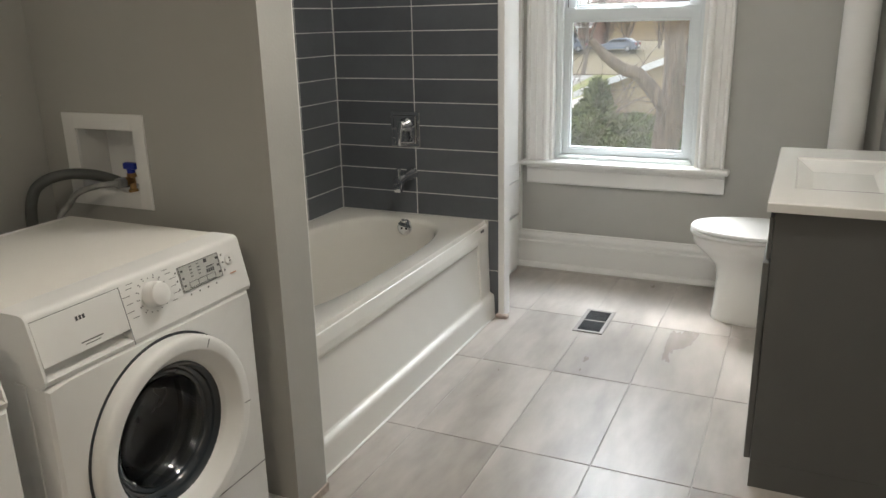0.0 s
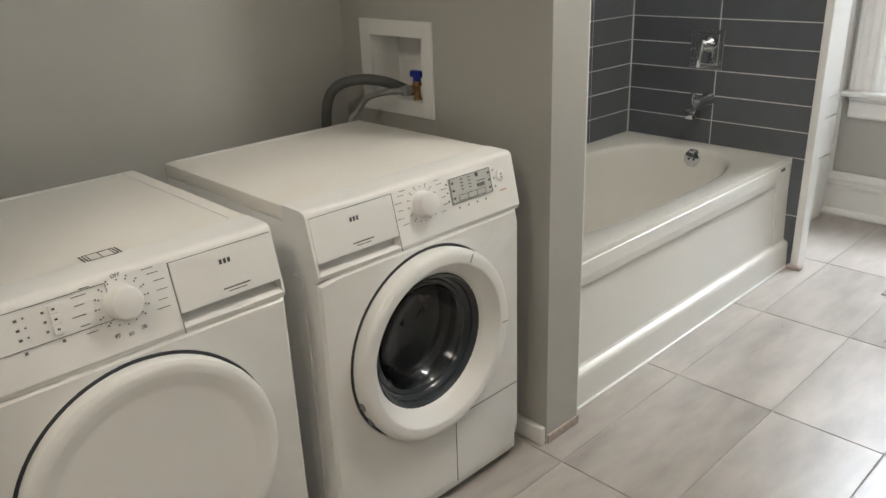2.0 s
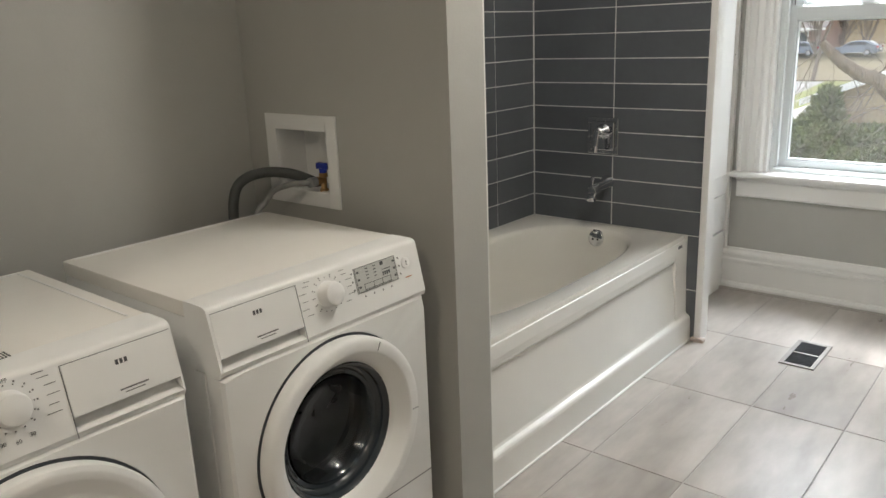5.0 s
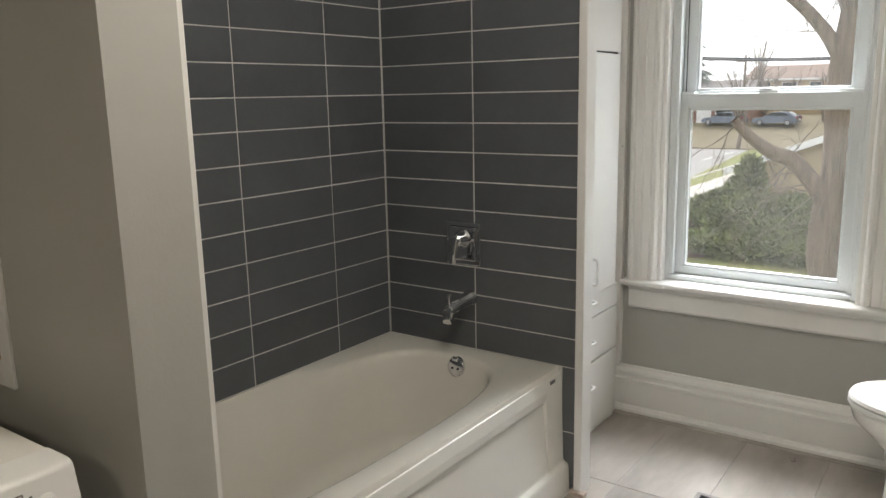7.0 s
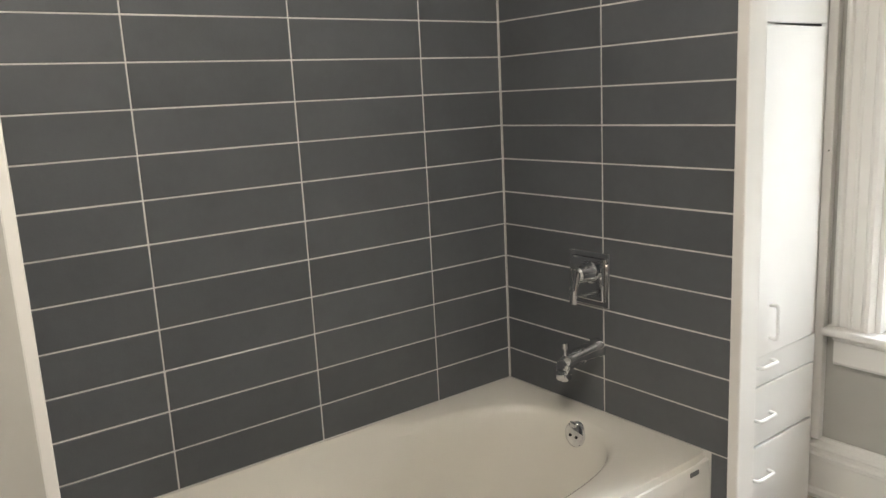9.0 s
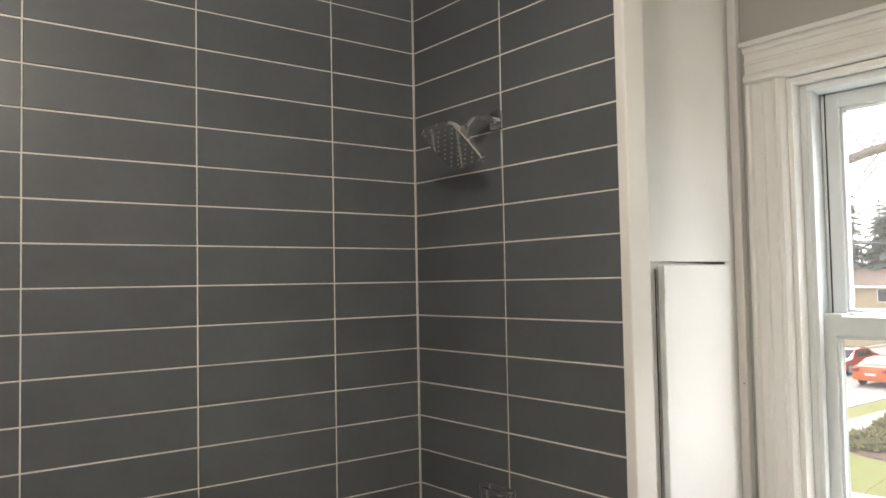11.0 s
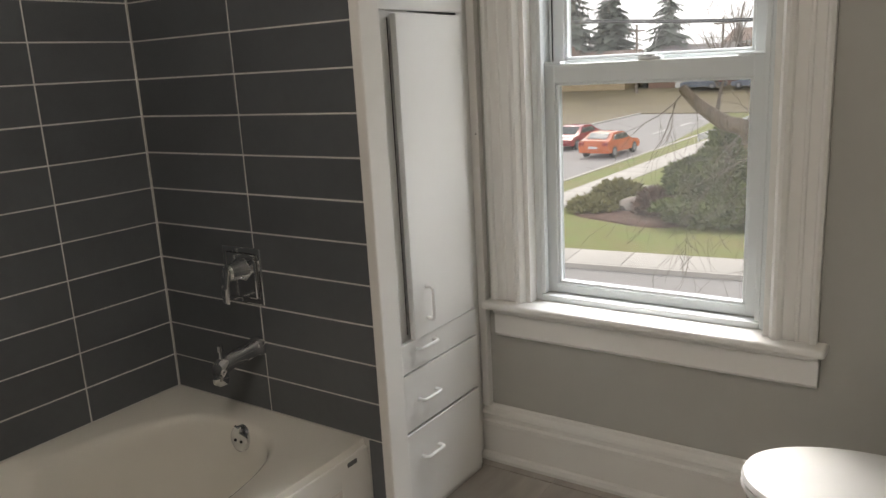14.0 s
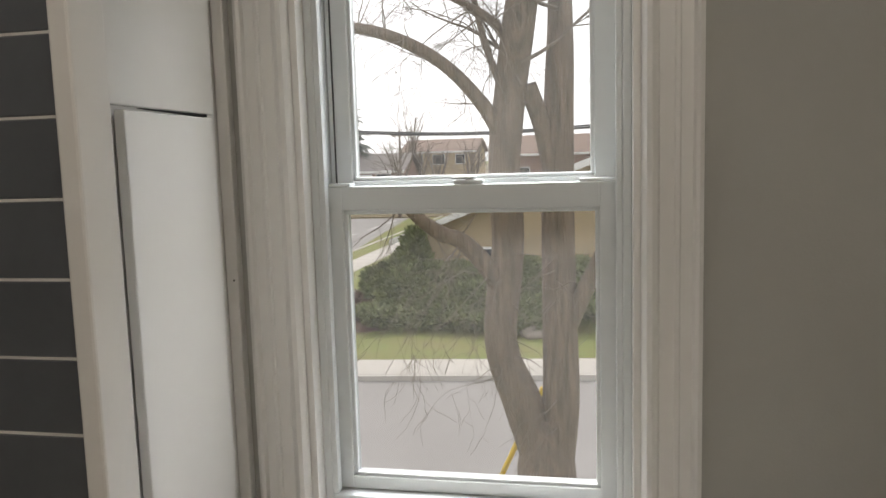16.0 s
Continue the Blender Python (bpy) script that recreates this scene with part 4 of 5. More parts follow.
        bmesh.ops.remove_doubles(bm, verts=bm.verts, dist=0.0004)
        parts.append(tagged(finish("door", bm, M_PLASTIC, smooth=True), "white round door with dished centre"))
        bm = bmesh.new()
        add_box(bm, XF, XF + 0.030, dy - R - 0.012, dy - R + 0.020, zc - 0.135, zc - 0.040, 0.006)
        parts.append(finish("door_handle", bm, M_PLASTIC, smooth=True))
        parts.append(bars([(-0.205 + 0.009 * i, -0.060 - 0.008 * j, 0.003, 0.003) for i in range(4) for j in range(2)], Matrix(((0, 0, 1, XF + 0.0345), (1, 0, 0, dy), (0, 1, 0, zc), (0, 0, 0, 1))), M_PRINTL))
        bm = bmesh.new()
        for i in range(7):
            add_box(bm, XF - 0.001, XF + 0.0015, y1 - 0.11, y1 - 0.014, 0.105 + 0.014 * i, 0.110 + 0.014 * i)
        add_box(bm, XF - 0.001, XF + 0.0012, y1 - 0.22, y1, 0.2245, 0.2260)
        parts.append(finish("vent_slot", bm, M_SIDE))
    adopt(ap, *parts)
    return ap

appliance("washing_machine", "white front-loading washing machine with dark round glass door", -2.332, -1.744, True)
appliance("tumble_dryer", "white tumble dryer with closed round door beside the washer", -3.010, -2.407, False)

def outlet_box():
    ob = thing("washer_outlet_box", "white recessed plastic washer outlet box with blue tap", "outlet box", (0.305, -1.655, 0.98))
    parts = []
    bm = bmesh.new()
    x0, x1, z0, z1, y = 0.150, 0.448, 0.862, 1.120, -1.655
    for a, b, c, d in ((x0, BX0 + 0.004, z0, z1), (BX1 - 0.004, x1, z0, z1), (BX0 + 0.003, BX1 - 0.003, z0, BZ0 + 0.004), (BX0 + 0.003, BX1 - 0.003, BZ1 - 0.004, z1)):
        add_box(bm, a, b, y - 0.007, y + 0.001, c, d, 0.002)
    parts.append(finish("flange", bm, M_PLASTIC))
    bm = bmesh.new()
    add_box(bm, BX0 + 0.001, BX1 - 0.001, y + 0.098, y + 0.104, BZ0 + 0.001, BZ1 - 0.001)
    add_box(bm, BX0 + 0.001, BX0 + 0.005, y, y + 0.10, BZ0 + 0.001, BZ1 - 0.001)
    add_box(bm, BX1 - 0.005, BX1 - 0.001, y, y + 0.10, BZ0 + 0.001, BZ1 - 0.001)
    add_box(bm, BX0 + 0.005, BX1 - 0.005, y, y + 0.10, BZ0 + 0.001, BZ0 + 0.005)
    add_box(bm, BX0 + 0.005, BX1 - 0.005, y, y + 0.10, BZ1 - 0.005, BZ1 - 0.001)
    parts.append(finish("recess", bm, M_PLASTIC))
    bm = bmesh.new()
    add_lathe(bm, [(0.900, 0.013), (0.912, 0.013), (0.914, 0.009), (0.945, 0.009), (0.947, 0.013), (0.958, 0.012), (0.960, 0.005), (0.972, 0.005)], "z", (0.366, y + 0.012, 0), 16)
    add_lathe(bm, [(y + 0.012, 0.010), (y - 0.008, 0.010), (y - 0.010, 0.013), (y - 0.020, 0.013)], "y", (0.366, 0, 0.938), 16)
    parts.append(tagged(finish("tap_body", bm, M_BRASS, smooth=True), "brass tap body"))
    bm = bmesh.new()
    add_box(bm, 0.344, 0.388, y + 0.003, y + 0.021, 0.968, 0.987, 0.005)
    add_lathe(bm, [(0.955, 0.010), (0.972, 0.012)], "z", (0.366, y + 0.012, 0), 14)
    parts.append(tagged(finish("tap_handle", bm, M_BLUE, smooth=True), "blue tap handle"))
    bm = bmesh.new()
    add_lathe(bm, [(y - 0.018, 0.0145), (y - 0.040, 0.0145), (y - 0.042, 0.010)], "y", (0.366, 0, 0.938), 12)
    parts.append(finish("coupling_nut", bm, M_BRAID, smooth=True))
    adopt(ob, *parts)
outlet_box()
tagged(tube("drain_hose", [(0.14, -1.80, 0.55), (0.14, -1.80, 0.80), (0.145, -1.79, 0.90), (0.165, -1.765, 0.942), (0.205, -1.72, 0.958), (0.25, -1.668, 0.950), (0.285, -1.62, 0.925), (0.295, -1.60, 0.905)], 0.0150, M_HOSE, k=14),
       "dark grey rubber drain hose arching into the outlet box", "hose")
tagged(tube("supply_hose", [(0.22, -1.78, 0.55), (0.22, -1.78, 0.82), (0.235, -1.75, 0.88), (0.265, -1.74, 0.915), (0.32, -1.725, 0.934), (0.352, -1.710, 0.938), (0.366, -1.694, 0.938)], 0.0085, M_BRAID, k=12),
       "thin braided steel supply hose from tap to washer", "hose")

# ---- vanity, toilet, pipe, floor vent ----
def vanity():
    van = thing("vanity", "dark grey bathroom vanity with white moulded sink top", "vanity", (2.16, -0.545, 0))
    parts = []
    y0, y1, xf = -1.010, -0.080, 1.985
    bm = bmesh.new()
    add_box(bm, xf, EAST - 0.002, y0, y1, 0.085, 0.834, 0.002)
    add_box(bm, xf + 0.05, EAST - 0.002, y0 + 0.02, y1 - 0.02, 0.0, 0.085)
    add_box(bm, xf, EAST - 0.002, y0, y0 + 0.018, 0.0, 0.085)
    parts.append(finish("body", bm, M_VANITY))
    for a, b in ((y0 + 0.003, (y0 + y1) / 2 - 0.002), ((y0 + y1) / 2 + 0.002, y1 - 0.003)):
        parts.append(box("door", xf - 0.019, xf - 0.001, a, b, 0.09, 0.690, M_VANITY, 0.003))
        parts.append(box("drawer_front", xf - 0.012, xf - 0.001, a, b, 0.700, 0.818, M_VANITY, 0.002))
    # top with a sunken rectangular basin
    bm = bmesh.new()
    tx0, tx1, ty0, ty1, tz = 1.964, EAST - 0.003, -1.024, -0.068, 0.862
    bx0, bx1, by0, by1 = 2.025, 2.300, -0.82, -0.28
    def rect(a, b, c, d, z, r=0.001):
        return [Vector((a, c, z)), Vector((b, c, z)), Vector((b, d, z)), Vector((a, d, z))]
    add_rings(bm, [rect(tx0, tx1, ty0, ty1, 0.836), rect(tx0, tx1, ty0, ty1, tz - 0.003), rect(tx0 + 0.003, tx1 - 0.003, ty0 + 0.003, ty1 - 0.003, tz),
                   rect(bx0, bx1, by0, by1, tz), rect(bx0 + 0.006, bx1 - 0.006, by0 + 0.006, by1 - 0.006, tz - 0.006), rect(bx0 + 0.05, bx1 - 0.05, by0 + 0.13, by1 - 0.13, tz - 0.024)], cap0=False, cap1=True)
    parts.append(tagged(finish("sink_top", bm, M_COUNTER), "white moulded sink top"))
    adopt(van, *parts)
vanity()

def toilet():
    t = thing("toilet", "white porcelain toilet with closed lid", "toilet", (1.98, 0.385, 0))
    parts = []
    yc = 0.385
    K = 40
    def egg(x0, x1, w, z, n=2.2):
        cx_, a = (x0 + x1) / 2, (x1 - x0) / 2
        ring = []
        for i in range(K):
            an = 2 * math.pi * i / K
            c, s = math.cos(an), math.sin(an)
            ring.append(Vector((cx_ + a * math.copysign(abs(c) ** (2 / n), c), yc + w * math.copysign(abs(s) ** (2 / n), s) * (1.0 + 0.12 * c), z)))
        return ring
    bm = bmesh.new()
    add_rings(bm, [egg(1.730, 2.20, 0.115, 0.0, 3), egg(1.727, 2.20, 0.118, 0.02, 3), egg(1.735, 2.20, 0.108, 0.06, 3), egg(1.742, 2.20, 0.104, 0.20, 2.8), egg(1.725, 2.20, 0.118, 0.26, 2.5),
                   egg(1.670, 2.19, 0.155, 0.31), egg(1.630, 2.18, 0.180, 0.35), egg(1.620, 2.17, 0.186, 0.385), egg(1.626, 2.165, 0.182, 0.395)], cap0=True, cap1=True)
    parts.append(finish("bowl", bm, M_PORCELAIN, smooth=True))
    bm = bmesh.new()
    add_rings(bm, [egg(1.616, 2.12, 0.186, 0.397), egg(1.612, 2.12, 0.190, 0.402), egg(1.614, 2.12, 0.188, 0.412)], cap0=True, cap1=True)
    parts.append(finish("seat", bm, M_PLASTIC, smooth=True))
    bm = bmesh.new()
    add_rings(bm, [egg(1.616, 2.12, 0.186, 0.4145), egg(1.613, 2.12, 0.190, 0.420), egg(1.618, 2.118, 0.186, 0.430), egg(1.66, 2.09, 0.15, 0.436), egg(1.78, 2.0, 0.06, 0.438)], cap0=True, cap1=True)
    parts.append(finish("lid", bm, M_PLASTIC, smooth=True))
    parts.append(box("tank", 2.135, EAST - 0.01, yc - 0.21, yc + 0.21, 0.38, 0.72, M_PORCELAIN, 0.02, segs=3))
    parts.append(box("tank_lid", 2.125, EAST - 0.006, yc - 0.22, yc + 0.22, 0.721, 0.75, M_PORCELAIN, 0.008, segs=3))
    adopt(t, *parts)
toilet()

bm = bmesh.new()
add_lathe(bm, [(0.0, 0.072), (CEIL - 0.001, 0.072)], "z", (2.215, 0.715, 0), 32)
tagged(finish("stack_pipe", bm, M_TRIM, smooth=True), "white painted vertical pipe in the room corner", "pipe")

def floor_vent():
    v = thing("floor_vent", "grey metal floor register with dark louvres", "floor vent", (1.255, 0.09, 0))
    x0, x1, y0, y1 = 1.188, 1.322, -0.050, 0.230
    bm = bmesh.new()
    e = 0.017
    for a, b, c, d in ((x0, x0 + e, y0, y1), (x1 - e, x1, y0, y1), (x0 + e, x1 - e, y0, y0 + e), (x0 + e, x1 - e, y1 - e, y1), (x0 + e, x1 - e, (y0 + y1) / 2 - 0.005, (y0 + y1) / 2 + 0.005)):
        add_box(bm, a, b, c, d, 0.0, 0.006, 0.0015)
    f = finish("frame", bm, M_VENT)
    bm = bmesh.new()
    k = 0
    y = y0 + e + 0.006
    while y < y1 - e:
        add_box(bm, x0 + e, x1 - e, y - 0.0015, y + 0.0015, 0.0008, 0.0045)
        y += 0.0125
    l_ = finish("louvre", bm, M_GASKET)
    # flat near-black sheet painting the shade of the duct opening
    b = box("duct_shade", x0 + e, x1 - e, y0 + e, y1 - e, 0.0, 0.0010, M_DARK, 0)
    adopt(v, f, l_, b)
floor_vent()

# ceiling lamps: flush domes, the second added unseen for the hall fill light
for lx, ly, ls in ((1.55, -1.33, 0.15), (1.6, -3.95, 0.32)):
    lt = thing("ceiling_lamp", "unseen round flush ceiling lamp with warm lit diffuser", "lamp", (lx, ly, CEIL))
    bm = bmesh.new()
    add_lathe(bm, [(CEIL - 0.001, ls), (CEIL - 0.03, ls), (CEIL - 0.03, ls - 0.01)], "z", (lx, ly, 0), 40)
    a = finish("base", bm, M_TRIM, smooth=True)
    bm = bmesh.new()
    add_lathe(bm, [(CEIL - 0.03, ls - 0.01), (CEIL - 0.055, ls - 0.03), (CEIL - 0.075, ls * 0.5), (CEIL - 0.08, 0.0)], "z", (lx, ly, 0), 40)
    bmesh.ops.remove_doubles(bm, verts=bm.verts, dist=0.0004)
    b = finish("diffuser", bm, M_LAMP, smooth=True)
    adopt(lt, a, b)

# ---- outside, seen through the window ----
GZ = -3.9

def ground_sheet():
    bm = bmesh.new()
    add_box(bm, -600, 600, -600, 1500, GZ - 0.5, GZ - 0.12)
    structure(finish("ground", bm, M_GRASS), "early spring lawn reaching the horizon")
    turn = Matrix.Translation((-2, 17.3, 0)) @ Matrix.Rotation(radians(6.2), 4, "Z") @ Matrix.Translation((2, -17.3, 0))

    def slab(name, x0, x1, y0, y1, z, m_, label, bevel=0.0, swing=False):
        o_ = structure(box(name, x0, x1, y0, y1, GZ - 0.3, z, m_, bevel), label)
        if swing:
            o_.matrix_world = turn
        return o_
    slab("road_side_street", -60, 60, 8.6, 17.3, GZ - 0.09, M_ASPHALT, "pale worn asphalt side street", 0.0, True)
    slab("road_main", -24.0, -13.0, 14.5, 71, GZ - 0.084, M_ASPHALT, "pale grey main road")
    slab("ground_lawn", -10.1, 60, 18.9, 70, GZ + 0.02, M_GRASS, "green lawn before the bungalow", 0.0, True)
    slab("ground_verge", -12.85, -11.65, 19.0, 70, GZ + 0.015, M_GRASS, "narrow grass verge beside the main road")
    slab("ground_far_lawn", -120, -24.2, 22, 200, GZ + 0.02, M_DRYGRASS, "dry lawn across the main road")
    slab("ground_house_lawn", -60, 60, -40, 6.0, GZ + 0.02, M_GRASS, "lawn below the window")
    slab("kerb_street", -9.8, 60, 17.28, 17.42, GZ + 0.045, M_CONCRETE, "raised concrete kerb", 0.0, True)
    slab("kerb_main", -13.02, -12.84, 19.0, 71, GZ + 0.05, M_CONCRETE, "raised concrete kerb")
    slab("kerb_main_far", -24.2, -23.98, 17.6, 71, GZ + 0.05, M_CONCRETE, "raised concrete kerb")
    bm = bmesh.new()
    add_prism(bm, [(70, GZ - 0.3), (70, GZ + 0.022), (74, GZ + 0.5), (80, -2.1), (90, -1.95), (400, -1.5), (400, GZ - 0.3)], "x", -160, 120)
    structure(finish("ground_rise", bm, M_DRYGRASS), "gently rising far lawn under the distant houses")
    p = structure(thing("pavement", "", ""), "pale concrete pavement in square slabs")
    me = None
    for i in range(24):
        o = box("slab", -0.74, 0.74, -0.71, 0.71, -0.15, 0.0, M_CONCRETE, 0.012) if me is None else new("slab", me)
        me = o.data
        o.matrix_world = turn @ pose(-9.0 + i * 1.5, 18.15, GZ + 0.05)
        o.parent = p
    for i in range(34):
        o = new("slab", me)
        o.location = (-10.88, 19.2 + i * 1.45, GZ + 0.047)
        o.scale = (0.95, 1, 1)
        o.parent = p
    for i in range(3):
        o = new("slab", me)
        o.location = (-9.43 + i * 1.45, 29.0, GZ + 0.045)
        o.scale = (1, 0.7, 1)
        o.parent = p
    # lane line
    bm = bmesh.new()
    for i in range(8):
        add_box(bm, -16.6, -16.48, 22 + i * 6, 25 + i * 6, GZ - 0.086, GZ - 0.079)
    structure(finish("road_marking", bm, M_FASCIA), "white broken lane line")
ground_sheet()

def leaf_cloud(bm, lobes, count, size, seed, flat=0.6):
    rng = random.Random(seed)
    tot = sum(l[3] * l[4] for l in lobes)
    for cx, cy, cz, rx, rz in lobes:
        for _ in range(int(count * rx * rz / tot)):
            a, b = rng.uniform(0, 2 * math.pi), math.asin(rng.uniform(-0.35, 1))
            r = rng.uniform(0.82, 1.08)
            n = Vector((math.cos(a) * math.cos(b), math.sin(a) * math.cos(b), math.sin(b)))
            p = Vector((cx + n.x * rx * r, cy + n.y * rx * r, cz + n.z * rz * r))
            d = (n + Vector((rng.uniform(-1, 1), rng.uniform(-1, 1), rng.uniform(-0.5, 0.8))) * 0.9).normalized()
            u = d.orthogonal().normalized()
            u = (Matrix.Rotation(rng.uniform(0, 6.28), 3, d) @ u)
            s = size * rng.uniform(0.6, 1.5)
            v = [bm.verts.new(p + u * s * 0.45), bm.verts.new(p - u * s * 0.45), bm.verts.new(p + d * s * 1.5)]
            bm.faces.new(v)

def bush(name, label, lobes, count, size, material, seed):
    b = thing(name, label, "bush", (lobes[0][0], lobes[0][1], GZ))
    bm = bmesh.new()
    leaf_cloud(bm, lobes, count, size, seed)
    a = tagged(finish("foliage", bm, material), kind="stuff")
    bm = bmesh.new()
    for cx, cy, cz, rx, rz in lobes:
        r = bmesh.ops.create_icosphere(bm, subdivisions=2, radius=1.0)
        for v in r["verts"]:
            k = 0.86 + 0.10 * noise.noise(v.co * 2.3 + Vector((cx, cy, cz)))
            v.co = Vector((cx + v.co.x * rx * k, cy + v.co.y * rx * k, cz + v.co.z * rz * k))
    c = finish("inner_foliage", bm, M_JUNIPER if material is M_JUNIPER else material)
    adopt(b, a, c)

rj = random.Random(3)
lobes = [(-3.4, 24.6, GZ + 0.55, 2.0, 0.9), (-1.2, 24.8, GZ + 0.6, 2.1, 1.0), (-3.6, 26.3, GZ + 1.1, 1.7, 0.9), (-1.6, 26.6, GZ + 1.2, 2.2, 1.0), (-2.6, 27.6, GZ + 1.6, 1.5, 1.0), (0.9, 25.6, GZ + 0.8, 1.9, 1.0)]
lobes = [(a, c, d - 0.15, e * 0.86, f * 0.8) for a, c, d, e, f in lobes]
for i in range(46):
    lx, ly = rj.uniform(-5.0, 2.2), rj.uniform(22.9, 27.0)
    lobes.append((lx, ly, GZ + rj.uniform(0.3, 0.9) + (ly - 22.9) * 0.36, rj.uniform(0.5, 1.0), rj.uniform(0.22, 0.42)))
lobes = [(a - 1.0, 23.9 + (c - 25.0) * 0.8, GZ + (d - GZ) * 0.72, e, f * 0.74) for a, c, d, e, f in lobes]
bush("juniper_bush", "wide spreading dark green juniper bush on the lawn", lobes, 34000, 0.12, M_JUNIPER, 1)
bush("shrub", "low yellow-green garden shrub beside a boulder", [(-8.5, 25.2, GZ + 0.3, 0.9, 0.55), (-8.9, 23.9, GZ + 0.15, 0.9, 0.32)], 1800, 0.13, M_YELLOWBUSH, 2)
bush("shrub", "dry reddish leafless shrub in the garden bed", [(-6.6, 23.7, GZ + 0.25, 0.6, 0.6)], 1200, 0.14, M_DRYSHRUB, 3)
bush("cedar_shrub", "upright dark cedar shrub beside the bungalow", [(-5.0, 26.0, GZ + 1.3, 0.50, 1.55), (-5.7, 26.4, GZ + 0.8, 0.42, 1.1)], 2600, 0.16, M_JUNIPER, 4)
bm = bmesh.new()
add_lathe(bm, [(GZ, 1.0), (GZ + 0.06, 0.96), (GZ + 0.10, 0.7), (GZ + 0.11, 0.0)], "z", (0, 0, 0), 40)
for v in bm.verts:
    v.co = Vector((-7.0 + v.co.x * 2.4, 23.4 + v.co.y * 1.5 * (1 + 0.2 * math.sin(3 * v.co.x)), v.co.z))
tagged(finish("garden_bed", bm, M_MULCH, smooth=True), "brown mulched garden bed on the lawn", "garden bed")
for bx, by, br in ((-7.5, 24.3, 0.50), (-0.45, 21.6, 0.30)):
    bm = bmesh.new()
    bmesh.ops.create_icosphere(bm, subdivisions=3, radius=br)
    for v in bm.verts:
        k = 1 + 0.22 * noise.noise(v.co * 3.0)
        v.co = Vector((bx + v.co.x * k * 1.25, by + v.co.y * k, GZ + 0.15 + v.co.z * k * 0.75))
    tagged(finish("boulder", bm, M_BOULDER, smooth=True), "grey-brown garden boulder on mulch", "boulder")

structure(box("wall_house_lower_storey", -0.3, 2.6, -4.9, 1.02, GZ - 0.1, -0.105, M_BUFF, 0), "plain outer wall of the storey below")
# ---- trees ----
def grow(bm, p, d, length, r, depth, rng, droop=0.0, k=7, kids=3):
    p, d = Vector(p), Vector(d).normalized()
    n = max(4, int(length / 0.15)) if depth > 0 else 4
    n = min(n, 8)
    pts, rad = [p.copy()], [r]
    for i in range(n):
        d = (d + Vector((rng.uniform(-1, 1), rng.uniform(-1, 1), rng.uniform(-1, 1) - droop)) * (0.16 if r > 0.015 else 0.30)).normalized()
        p = p + d * (length / n)
        pts.append(p.copy())
        rad.append(max(0.0018, r * (1 - 0.75 * (i + 1) / n)))
    add_tube(bm, pts, rad, k if depth > 1 else 4, cap=False)
    if depth <= 0:
        return
    for j in range(kids):
        i = rng.randint(max(1, n // 3), n)
        side = (d + Vector((rng.uniform(-1, 1), rng.uniform(-1, 1), rng.uniform(-0.7, 0.7) - droop)) * 1.1).normalized()
        grow(bm, pts[i], side, length * rng.uniform(0.4, 0.7), rad[i] * 0.6, depth - 1, rng, droop, k, kids)

